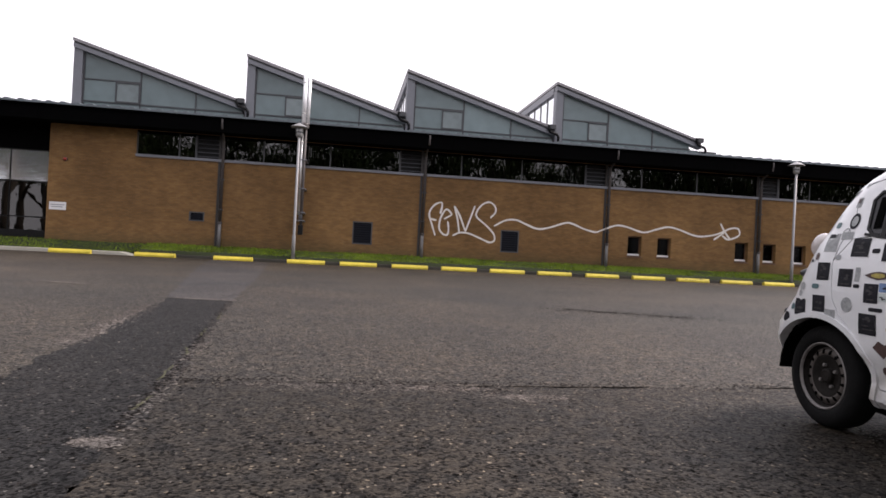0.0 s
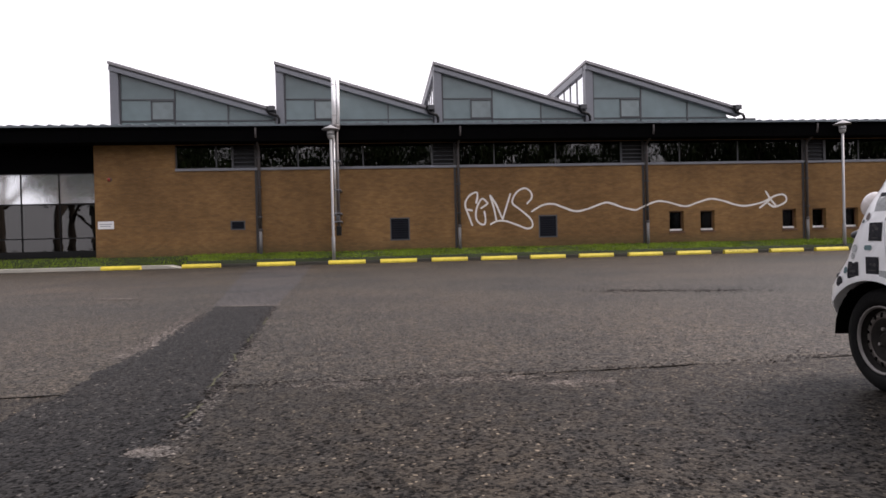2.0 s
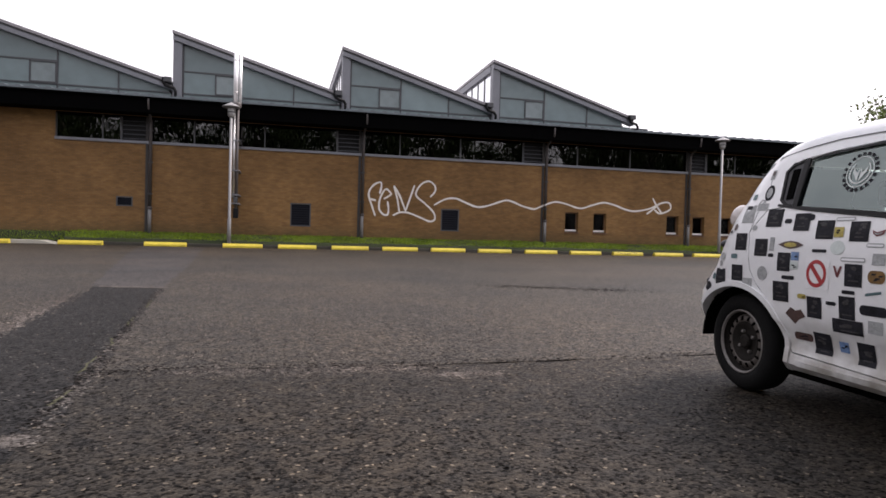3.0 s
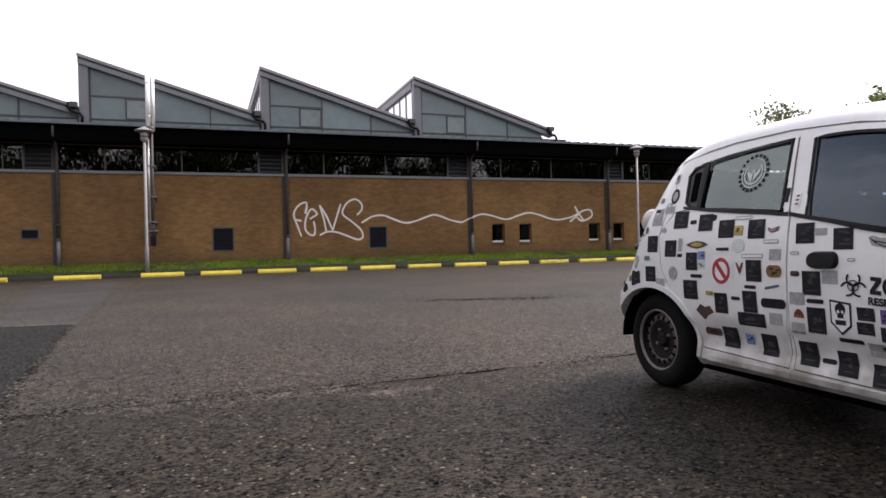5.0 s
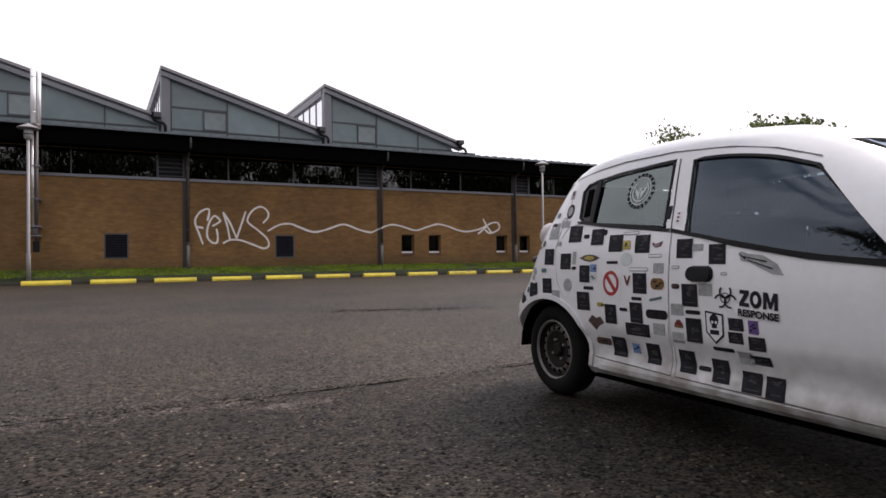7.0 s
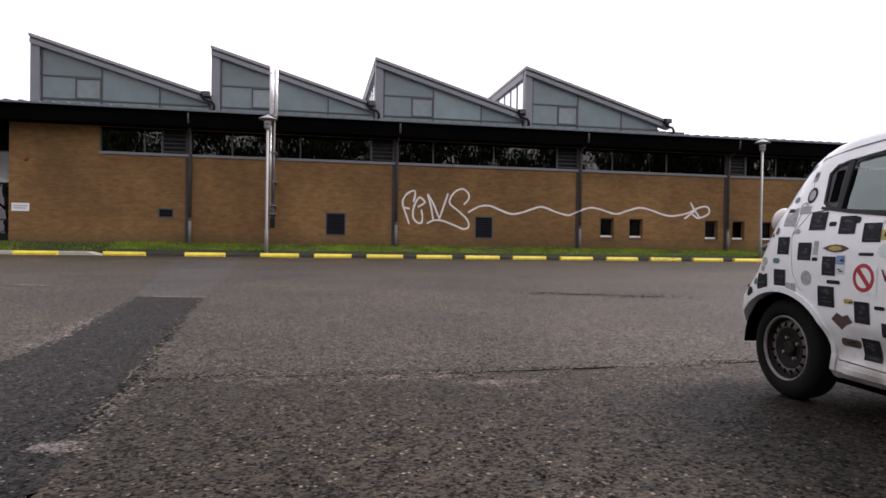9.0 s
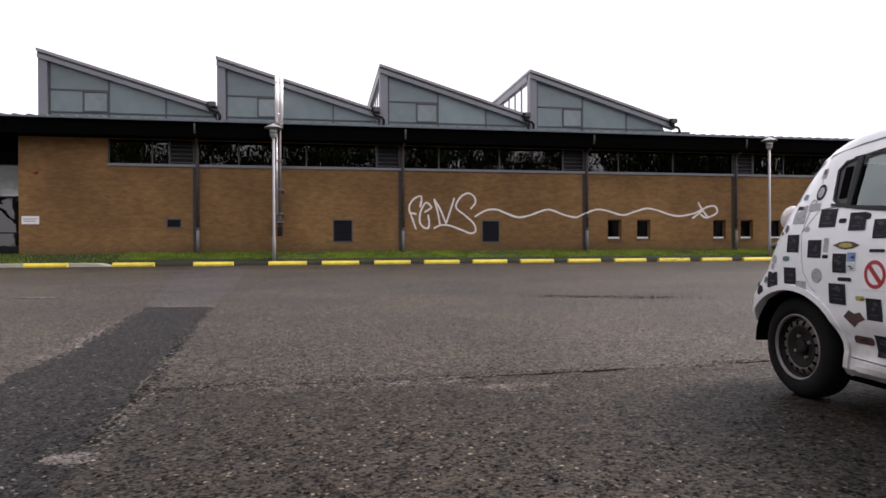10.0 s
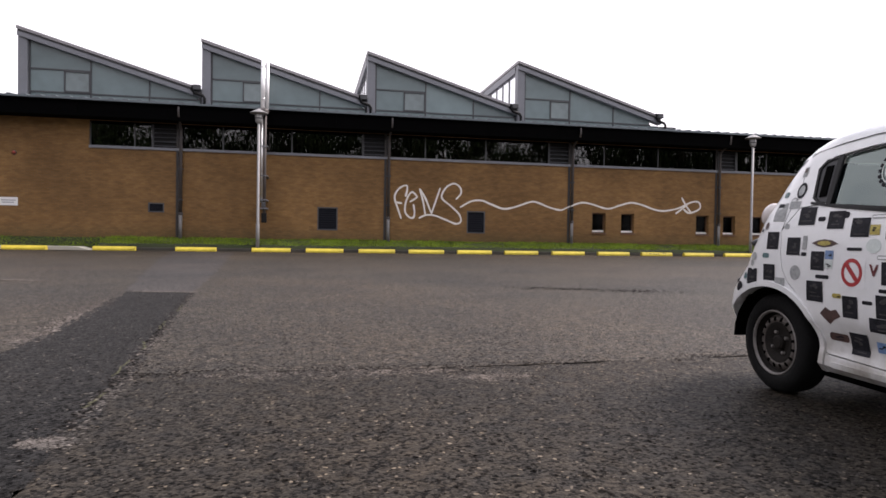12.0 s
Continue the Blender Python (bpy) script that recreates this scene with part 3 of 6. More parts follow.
JOINT = [(-1.0, 3.98), (-0.6, 4.10), (0.2, 4.06), (0.9, 4.06), (1.8, 4.08), (2.6, 4.12), (3.2, 4.2)]
crumbs("grit", 560, JOINT, 0.06, 0.004, 0.014, TAR, "dark crumbs along the worn joint in the asphalt")
crumbs("grit", 1500, [(x, y - 0.15) for x, y in JOINT[1:4]], 0.07, 0.004, 0.011, GRAVEL, "pale grit below the worn joint")
crumbs("grit", 450, [(3.5, 10.35), (4.5, 9.9), (5.8, 9.45)], 0.2, 0.010, 0.03, TAR, "dark crumbs round the broken crack")
crumbs("grit", 900, [(0.9, 3.72), (1.35, 3.7)], 0.06, 0.004, 0.010, GRAVEL, "pale grit in a worn patch")
crumbs("grit", 900, [(-2.08, 5.2), (-2.2, 6.6), (-2.42, 8.6)], 0.07, 0.008, 0.02, GRAVEL, "pale grit along the outer edge of the dark strip")
crumbs("grit", 700, [(-0.92, 2.9), (-1.02, 4.3), (-1.22, 6.2), (-1.54, 9.4)], 0.03, 0.006, 0.016, GRAVEL, "pale grit along the edge of the dark strip")
crumbs("grit", 500, [(-0.96, 2.9), (-1.05, 4.3), (-1.25, 6.2), (-1.57, 9.4)], 0.02, 0.006, 0.02, TAR, "dark crumbs along the edge of the dark strip")
crumbs("grit", 900, [(-1.03, 2.79), (-0.90, 2.77)], 0.028, 0.005, 0.011, GRAVEL, "pale grit heap at the strip's corner")
crumbs("grit", 900, [(-1.5, 2.2), (0, 2.6), (1.5, 2.4), (2.6, 1.4)], 0.55, 0.005, 0.014, TAR, "dark stones in the worn asphalt")
crumbs("grit", 700, [(-1.5, 4.5), (0, 5.2), (1.5, 5.4), (3.0, 4.6)], 0.9, 0.006, 0.016, TAR, "dark stones in the worn asphalt")


# ---- the hall ----
def pierced(name, x0, x1, z0, z1, holes, y0, y1, material, label):
    """A wall along x with rectangular openings through it."""
    xs = sorted({x0, x1, *[h[0] for h in holes], *[h[1] for h in holes]})
    zs = sorted({z0, z1, *[h[2] for h in holes], *[h[3] for h in holes]})
    b = bmesh.new()
    vert = {}

    def vv(i, j, k):
        if (i, j, k) not in vert:
            vert[i, j, k] = b.verts.new((xs[i], (y0, y1)[k], zs[j]))
        return vert[i, j, k]

    def solid(i, j):
        if not (0 <= i < len(xs) - 1 and 0 <= j < len(zs) - 1):
            return False
        cx, cz = (xs[i] + xs[i + 1]) / 2, (zs[j] + zs[j + 1]) / 2
        return not any(h[0] < cx < h[1] and h[2] < cz < h[3] for h in holes)
    for i in range(len(xs) - 1):
        for j in range(len(zs) - 1):
            if not solid(i, j):
                continue
            b.faces.new((vv(i, j, 0), vv(i + 1, j, 0), vv(i + 1, j + 1, 0), vv(i, j + 1, 0)))
            b.faces.new((vv(i, j, 1), vv(i, j + 1, 1), vv(i + 1, j + 1, 1), vv(i + 1, j, 1)))
            for di, dj, p, q in ((-1, 0, (i, j), (i, j + 1)), (1, 0, (i + 1, j), (i + 1, j + 1)), (0, -1, (i, j), (i + 1, j)), (0, 1, (i, j + 1), (i + 1, j + 1))):
                if not solid(i + di, j + dj):
                    b.faces.new((vv(*p, 0), vv(*q, 0), vv(*q, 1), vv(*p, 1)))
    return tagged(part(name, b, material), label, "wall", kind="structure")


PIPES = [-6.27, 3.80, 13.88, 22.9, 32.2]
VENTS = [(-7.69, -6.97, 1.80, 2.27), (0.28, 1.29, 1.08, 2.25), (8.05, 9.05, 1.05, 2.23)]
SMALL = [(x, x + 0.80, 1.14, 2.29) for x in (15.19, 16.92, 21.58, 23.31, 25.20, 28.0)]
SILL, HEAD, BAND0 = 4.88, 6.08, -10.30
pierced("wall_front", -14.17, X1, 0.0, 6.3, VENTS + SMALL + [(BAND0, X1 - 0.4, SILL, HEAD)], WALL, WALL + 0.3, BRICK, "brown stretcher-bond brick wall of a hall")
tagged(part("wall_end", box(X0, -19.6, WALL, WALL + 0.3, 0, 6.3), BRICK), "brown brick wall beyond the entrance", "wall", kind="structure")
tagged(part("wall_left", box(X0, X0 + 0.3, WALL + 0.3, BACK, 0, 7.0), BRICK), "brown brick end wall", "wall", kind="structure")
tagged(part("wall_right", box(X1 - 0.3, X1, WALL + 0.3, BACK, 0, 7.0), BRICK), "brown brick end wall", "wall", kind="structure")
tagged(part("wall_back", box(X0, X1, BACK, BACK + 0.3, 0, 7.0), BRICK), "brown brick rear wall", "wall", kind="structure")
tagged(part("floor_hall", box(X0 + 0.3, X1 - 0.3, WALL + 0.3, BACK, 0.6, 0.7), DARKROOM), "hall floor coloured near-black to look unlit", "floor", kind="structure")
# Unseen inner wall, added so the panes look dark.
tagged(part("partition", box(X0 + 0.3, X1 - 0.3, WALL + 5.0, WALL + 5.2, 0.7, 6.9), DARKROOM), "added inner wall coloured near-black to look unlit", "wall", kind="structure")
tagged(part("ceiling", box(X0, X1, WALL, BACK, 6.75, 6.9), DARKROOM), "ceiling above the windows coloured near-black to look unlit", "ceiling", kind="structure")

# eaves: corrugated sheet, boarded fascia, soffit
bm = bmesh.new()
pitch, wave = 0.60, [(0.0, 0.0), (0.30, 0.0), (0.36, 0.055), (0.50, 0.055)]
line = []
x = X0 - 0.3
while x < X1 + 0.3:
    line += [(x + dx, dz) for dx, dz in wave]
    x += pitch
lo = [bm.verts.new((x, EAVE - 0.12, 6.90 + dz)) for x, dz in line]
mid = [bm.verts.new((x, WALL + 0.4, 7.06 + dz)) for x, dz in line]
lob = [bm.verts.new((x, EAVE - 0.12, 6.82)) for x, dz in line]
for i in range(len(line) - 1):
    bm.faces.new((lo[i], lo[i + 1], mid[i + 1], mid[i]))
    bm.faces.new((lob[i], lob[i + 1], lo[i + 1], lo[i]))
tagged(part("roof_edge", bm, SHEET), "weathered corrugated sheeting along the eaves", "roof", kind="structure")
tagged(part("roof", box(X0, X1, WALL + 0.3, BACK, 6.92, 7.04), ROOF), "flat grey roof between the sawtooth lights", "roof", kind="structure")
fascia = empty("fascia", "near-black fascia boards under the eaves", "fascia", kind="structure")
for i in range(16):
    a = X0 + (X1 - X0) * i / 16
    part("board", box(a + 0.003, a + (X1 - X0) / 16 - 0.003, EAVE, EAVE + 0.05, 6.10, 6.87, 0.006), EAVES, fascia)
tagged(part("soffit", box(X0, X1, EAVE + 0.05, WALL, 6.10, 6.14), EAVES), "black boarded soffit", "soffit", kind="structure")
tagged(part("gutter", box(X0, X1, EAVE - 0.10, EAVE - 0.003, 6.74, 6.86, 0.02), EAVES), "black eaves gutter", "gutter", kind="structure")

# window band
def window_bay(x0, x1, louvre):
    """One bay of glass; louvre names the end ("left", "right" or "") that holds a louvred section."""
    w = empty("window", "long dark high-level window with a louvred section" if louvre else "long dark high-level window", "window", kind="structure")
    y = WALL + 0.10
    part("window_sill", box(x0, x1, WALL - 0.06, WALL + 0.12, SILL - 0.10, SILL + 0.03, 0.01), GREY, w, "grey metal sill")
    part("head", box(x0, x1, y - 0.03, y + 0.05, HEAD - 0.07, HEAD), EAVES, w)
    xs, xe = (x0 + 1.25 if louvre == "left" else x0), (x1 - 1.30 if louvre == "right" else x1)
    bars = [xs] + [xs + 1.95 + 3.28 * k for k in range(5) if xs + 1.95 + 3.28 * k < xe - 0.6] + [xe]
    for a, b in zip(bars, bars[1:]):
        part("mullion", box(a, a + 0.06, y - 0.03, y + 0.05, SILL + 0.03, HEAD - 0.07), GREY_DARK, w)
        p = part("pane", box(a + 0.06, b, y, y + 0.008, SILL + 0.03, HEAD - 0.07), GLASS, w)
        p.visible_shadow = False
    if louvre:
        a, b = (x0, xs) if louvre == "left" else (xe, x1)
        fr = add_box(box(a, a + 0.09, y - 0.05, y + 0.05, SILL + 0.03, HEAD - 0.07), b - 0.09, b, y - 0.05, y + 0.05, SILL + 0.03, HEAD - 0.07)
        part("louvre_frame", fr, GREY_DARK, w, "dark louvre frame")
        part("louvre_backing", box(a + 0.09, b - 0.09, y + 0.03, y + 0.05, SILL + 0.03, HEAD - 0.07), BLACK, w)
        for k in range(5):
            z = SILL + 0.10 + k * 0.205
            blade = bmesh.new()
            add_prism(blade, [(0, 0), (0.012, 0.0), (0.062, 0.05), (0.05, 0.05)], a + 0.09, b - 0.09)
            bmesh.ops.transform(blade, matrix=Matrix(((0, 1, 0, 0), (1, 0, 0, y - 0.05), (0, 0, 1, z), (0, 0, 0, 1))), verts=blade.verts)
            part("slat", blade, LOUVRE_D, w)
    return w


edges = [BAND0] + PIPES + [X1 - 0.4]
for a, b, side in zip(edges, edges[1:], ("right", "right", "right", "", "left", "")):
    window_bay(a, b, side)

# louvred vents low in the wall
def vent(x0, x1, z0, z1, label):
    v = empty("wall_vent", label, "vent", kind="structure")
    y, f = WALL - 0.02, 0.06
    fr = bmesh.new()
    for c in ((x0, x0 + f, z0, z1), (x1 - f, x1, z0, z1), (x0 + f, x1 - f, z0, z0 + f), (x0 + f, x1 - f, z1 - f, z1)):
        add_box(fr, c[0], c[1], y, y + 0.12, c[2], c[3])
    part("frame", fr, GREY_DARK, v)
    part("backing", box(x0 + f, x1 - f, y + 0.10, y + 0.12, z0 + f, z1 - f), BLACK, v)
    n = max(4, round((z1 - z0 - 2 * f) / 0.115))
    for k in range(n):
        z = z0 + f + (z1 - z0 - 2 * f) * k / n
        s = bmesh.new()
        add_prism(s, [(0, 0), (0.015, 0), (0.07, 0.075), (0.055, 0.075)], x0 + f, x1 - f)
        bmesh.ops.transform(s, matrix=Matrix(((0, 1, 0, 0), (1, 0, 0, y + 0.015), (0, 0, 1, z), (0, 0, 0, 1))), verts=s.verts)
        part("slat", s, LOUVRE, v)


vent(*VENTS[0], "small grey louvred vent in the brick wall")
vent(*VENTS[1], "square slate-grey louvred vent in the brick wall")
vent(*VENTS[2], "square slate-grey louvred vent below the graffiti")

# small low windows
for x0, x1, z0, z1 in SMALL:
    w = empty("window", "small deep-set window with a pale sill", "window", kind="structure")
    y = WALL + 0.23
    fr = bmesh.new()
    for c in ((x0, x0 + 0.06, z0 + 0.1, z1), (x1 - 0.06, x1, z0 + 0.1, z1), (x0 + 0.06, x1 - 0.06, z1 - 0.06, z1), (x0 + 0.06, x1 - 0.06, z0 + 0.1, z0 + 0.16)):
        add_box(fr, c[0], c[1], y, y + 0.06, c[2], c[3])
    part("window_frame", fr, WOODF, w)
    p = part("pane", box(x0 + 0.06, x1 - 0.06, y + 0.02, y + 0.028, z0 + 0.16, z1 - 0.06), GLASS_SMALL, w)
    p.visible_shadow = False
    part("window_sill", box(x0 + 0.02, x1 - 0.02, y - 0.05, y + 0.05, z0 + 0.1, z0 + 0.20, 0.01), SILLM, w, "pale inner ledge")
    part("brick_sill", box(x0 - 0.03, x1 + 0.03, WALL - 0.05, WALL + 0.2, z0 - 0.02, z0 + 0.07, 0.008), WOODF, w, "brown tile sill")

# entrance glazing beyond the brick
w = empty("window", "glazed entrance bay reflecting the sky", "window", kind="structure")
yg = WALL + 0.35
for z0, z1 in ((0.95, 1.55), (1.6, 3.25), (3.3, 4.75)):
    for a in (-19.6, -17.8, -16.0):
        part("pane", box(a + 0.05, a + 1.78, yg, yg + 0.01, z0, z1), BRIGHTG if z0 > 3 else GLASS, w)
for z in (0.7, 1.55, 3.25, 4.75):
    part("transom", box(-19.6, -14.17, yg - 0.03, yg + 0.05, z, z + (0.25 if z < 1 else 0.06)), BLACK, w)
for a in (-19.6, -17.8, -16.0, -14.24):
    part("mullion", box(a, a + 0.05, yg - 0.03, yg + 0.05, 0.95, 4.75), BLACK, w)
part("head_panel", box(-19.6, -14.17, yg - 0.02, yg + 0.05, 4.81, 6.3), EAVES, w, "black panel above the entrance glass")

# sign and alarm lamp
s = empty("wall_sign", "small white sign with grey lettering on brick", "sign")
part("board", box(-14.05, -13.30, WALL - 0.02, WALL - 0.002, 1.98, 2.36, 0.004), SIGNW, s)
for z, a, b in ((2.22, -13.98, -13.38), (2.12, -13.95, -13.45)):
    part("lettering", box(a, b, WALL - 0.0235, WALL - 0.0195, z - 0.02, z + 0.02), BARG, s)
s = empty("alarm_lamp", "small red alarm lamp on the brick wall", "lamp")
part("base", add_lathe(bmesh.new(), [(0.10, 0), (0.10, -0.04), (0.08, -0.05)], 16, "y", (-13.45, WALL - 0.001, 4.42)), GREY_DARK, s)
part("dome", add_lathe(bmesh.new(), [(0.08, -0.05), (0.075, -0.1), (0.04, -0.14), (0.01, -0.15)], 16, "y", (-13.45, WALL, 4.42)), REDL, s, smooth=True)


# downpipes
def downpipe(x):
    d = empty("downpipe", "weathered zinc downpipe down the brick wall", "pipe", group="downpipes on the wall")
    y = WALL - 0.10
    part("pipe", add_tube(bmesh.new(), [(x + 0.06, y, 1.75), (x + 0.06, y, 5.75), (x + 0.06, y - 0.06, 5.92), (x + 0.10, EAVE + 0.0, 6.30), (x + 0.10, EAVE - 0.05, 6.5), (x + 0.10, EAVE - 0.05, 6.76)], [0.075, 0.075, 0.06, 0.05, 0.045, 0.045], 12), PIPE, d, smooth=True)
    part("foot", add_tube(bmesh.new(), [(x + 0.06, y, 0.45), (x + 0.06, y, 1.78)], 0.085, 12), PIPE_FOOT, d, "paler steel pipe foot", smooth=True)
    part("joint_strip", box(x - 0.17, x - 0.04, WALL - 0.035, WALL - 0.002, 0.6, 6.1, 0.005), STRIP, d, "dark expansion-joint strip")
    part("collar", add_lathe(bmesh.new(), [(0.10, 0), (0.11, 0.02), (0.11, 0.10), (0.10, 0.12)], 12, "z", (x + 0.06, y, 1.70)), PIPE, d)
    for z in (2.4, 3.9, 5.4):
        part("bracket", box(x - 0.04, x + 0.16, y - 0.085, WALL - 0.002, z, z + 0.05, 0.004), GREY_DARK, d)


for x in PIPES:
    downpipe(x)

# flue in front of the eaves
fy = 31.79
f = empty("flue", "twin stainless flue rising past the eaves", "flue")
part("lower_pipe", add_tube(bmesh.new(), [(-2.37, fy, 2.35), (-2.37, fy, 6.6)], 0.055, 16), STEEL_DULL, f, "grey steel pipe", smooth=True)
part("side_pipe", add_tube(bmesh.new(), [(-2.23, fy + 0.02, 1.6), (-2.23, fy + 0.02, 6.6)], 0.072, 16), PIPE, f, "dark weathered pipe", smooth=True)
part("boot", box(-2.36, -2.12, fy - 0.10, fy + 0.14, 1.38, 1.85, 0.03), BLACK, f, "black box at the pipe foot")
part("collar", add_lathe(bmesh.new(), [(0.19, 6.58), (0.20, 6.62), (0.20, 6.74), (0.17, 6.80)], 24, "z", (-2.27, fy, 0)), PIPE, f, "weathered collar")
part("upper_pipe", add_tube(bmesh.new(), [(-2.335, fy, 6.78), (-2.335, fy, 9.12)], 0.110, 22), STEEL, f, "bright stainless flue", smooth=True)
part("upper_side_pipe", add_tube(bmesh.new(), [(-2.135, fy, 6.78), (-2.135, fy, 9.08)], 0.075, 16), STEEL, f, "bright stainless flue", smooth=True)
for z in (7.25, 8.75):
    part("band", add_lathe(bmesh.new(), [(0.113, 0), (0.117, 0.01), (0.117, 0.04), (0.113, 0.05)], 22, "z", (-2.335, fy, z)), STEEL_DULL, f)
for z in (2.05, 2.45, 3.6, 5.0):
    part("bracket", box(-2.44, -2.10, fy - 0.085, WALL - 0.002, z, z + 0.05), GREY, f)
part("box", box(-2.36, -2.18, fy - 0.10, fy + 0.08, 2.12, 2.36, 0.02), GREY_DARK, f)


# ---- sawtooth roof lights ----
RISE, SLOPE, FY = 10.23, 0.298, WALL + 0.15
TEETH = (-13.32, -5.30, 2.71, 10.74)


def sawtooth(x0, run=7.98, rise=RISE):
    r = empty("sawtooth_roof", "grey sawtooth roof light with milky glazed gable", "roof", Matrix.Translation((x0, 0, 0)), "sawtooth roof lights")
    top = lambda dx: rise - SLOPE * dx
    end = run
    slab = bmesh.new()
    add_prism(slab, [(-0.03, top(-0.03)), (end, top(end)), (end, top(end) - 0.12), (-0.03, top(-0.03) - 0.14)], FY - 0.30, BACK)
    part("roof", slab, ROOF, r, "grey sheet roof slope")
    vb = bmesh.new()
    add_prism(vb, [(0.0, top(0) - 0.12), (end, top(end) - 0.12), (end, top(end) - 0.24), (0.0, top(0) - 0.24)], FY - 0.22, FY + 0.2)
    part("verge_board", vb, GREY_DARK, r, "dark shadow board of the verge")
    vc = bmesh.new()
    add_prism(vc, [(0.0, top(0) - 0.24), (end, top(end) - 0.24), (end, top(end) - 0.44), (0.0, top(0) - 0.44)], FY - 0.26, FY + 0.2)
    part("verge_trim", vc, GREY, r, "grey lower verge board")
    part("post", box(0.0, 0.40, FY - 0.16, FY + 0.3, 7.0, top(0.4) - 0.3, 0.01), GREY, r)
    gz = lambda dx: top(dx) - 0.44
    m1, m2, xe, zs, zt = 3.02, 5.60, 7.85, 7.34, 8.37

    def pane(pts):
        part("pane", add_prism(bmesh.new(), pts, FY, FY + 0.02), MILK, r)
    pane([(0.48, zt + 0.03), (m1, zt + 0.03), (m1, gz(m1)), (0.48, gz(0.48))])
    pane([(0.48, zs), (1.90, zs), (1.90, zt - 0.03), (0.48, zt - 0.03)])
    pane([(m1 + 0.06, zs), (m2, zs), (m2, gz(m2)), (m1 + 0.06, gz(m1 + 0.06))])
    zx = (rise - 0.44 - zs) / SLOPE
    pane([(m2 + 0.06, zs), (min(xe, zx), zs), (min(xe, zx), max(zs + 0.01, gz(min(xe, zx)))), (m2 + 0.06, gz(m2 + 0.06))])
    for a, b, z0, z1 in ((0.40, 0.48, 7.05, gz(0.48)), (m1, m1 + 0.06, 7.05, gz(m1 + 0.06)), (m2, m2 + 0.06, 7.05, gz(m2 + 0.06))):
        part("mullion", box(a, b, FY - 0.05, FY + 0.06, z0, z1), GREY_DARK, r)
    part("transom", box(0.48, m1, FY - 0.04, FY + 0.05, zt - 0.03, zt + 0.03), GREY_DARK, r)
    part("sill_rail", box(0.48, xe + 0.05, FY - 0.04, FY + 0.05, zs - 0.06, zs), GREY_DARK, r)
    part("apron", box(0.40, run - 0.05, FY + 0.01, FY + 0.05, 7.0, zs - 0.06), MILK, r, "pale panel below the glazing")
    vent_l = part("opening_light", box(1.96, m1 - 0.05, FY - 0.02, FY + 0.01, zs + 0.06, zt - 0.09), MILK_PALE, r, "paler small hinged light")
    fr = bmesh.new()
    for c in ((1.90, 1.96, zs, zt - 0.03), (m1 - 0.05, m1, zs, zt - 0.03), (1.96, m1 - 0.05, zs, zs + 0.06), (1.96, m1 - 0.05, zt - 0.09, zt - 0.03)):
        add_box(fr, c[0], c[1], FY - 0.07, FY + 0.03, c[2], c[3])
    part("light_frame", fr, GREY_DARK, vent_l)
    # glazed upright side that looks away from the slope
    part("side_sill", box(0.05, 0.3, FY + 0.3, BACK, 7.0, 7.95), GREY, r)
    part("side_head", box(-0.02, 0.3, FY + 0.3, BACK, top(0.3) - 0.45, top(0.3) - 0.1), GREY, r)
    y = FY + 0.35
    while y < BACK - 1.3:
        part("side_pane", box(0.115, 0.14, y + 0.16, y + 1.25, 7.95, top(0.3) - 0.45), BRIGHTG, r)
        part("side_mullion", box(0.092, 0.2, y, y + 0.16, 7.95, top(0.3) - 0.45), GREY_DARK, r)
        y += 1.25
    # valley gutter outlet
    h = part("hopper", box(end - 0.32, end + 0.02, FY - 0.48, FY - 0.2, top(end) - 0.13, top(end) + 0.12, 0.03), GREY_DARK, r, "dark gutter hopper")
    part("outlet_pipe", add_tube(bmesh.new(), [(end - 0.35, FY - 0.36, top(end) + 0.1), (end - 0.4, FY - 0.36, top(end) - 0.05), (end - 0.25, FY - 0.36, top(end) - 0.28), (end + 0.12, FY - 0.34, top(end) - 0.38), (end + 0.2, FY - 0.34, top(end) - 0.52), (end + 0.2, FY - 0.34, 7.05)], 0.075, 10), BLACK, r, "black outlet pipe", smooth=True)
    return r


first = sawtooth(TEETH[0])
for x in TEETH[1:3]:
    copy_thing(first, Matrix.Translation((x, 0, 0)))
sawtooth(TEETH[3], 8.45, 10.31)

# end upstand of the last valley
part_up = empty("valley_gutter", "dark gutter end at the foot of the last slope", "gutter", kind="structure")
part("trough", box(19.1, 20.1, WALL - 0.1, BACK, 7.04, 7.22), GREY_DARK, part_up)


# ---- wheel stops ----
def stop(x0):
    s = empty("wheel_stop", "yellow painted concrete wheel stop at a parking bay", "wheel stop", Matrix.Translation((x0, 30.85, 0)), "wheel stops along the kerb")
    b = bmesh.new()
    add_prism(b, [(-0.12, 0), (0.12, 0), (0.12, 0.09), (0.07, 0.19), (-0.07, 0.19), (-0.12, 0.09)], 0, 1.75)
    bmesh.ops.transform(b, matrix=Matrix(((0, 1, 0, 0), (1, 0, 0, 0), (0, 0, 1, 0), (0, 0, 0, 1))), verts=b.verts)
    bmesh.ops.bevel(b, geom=list(b.edges), offset=0.015, segments=2, affect="EDGES", profile=0.5)
    part("block", b, YELLOW, s)
    return s


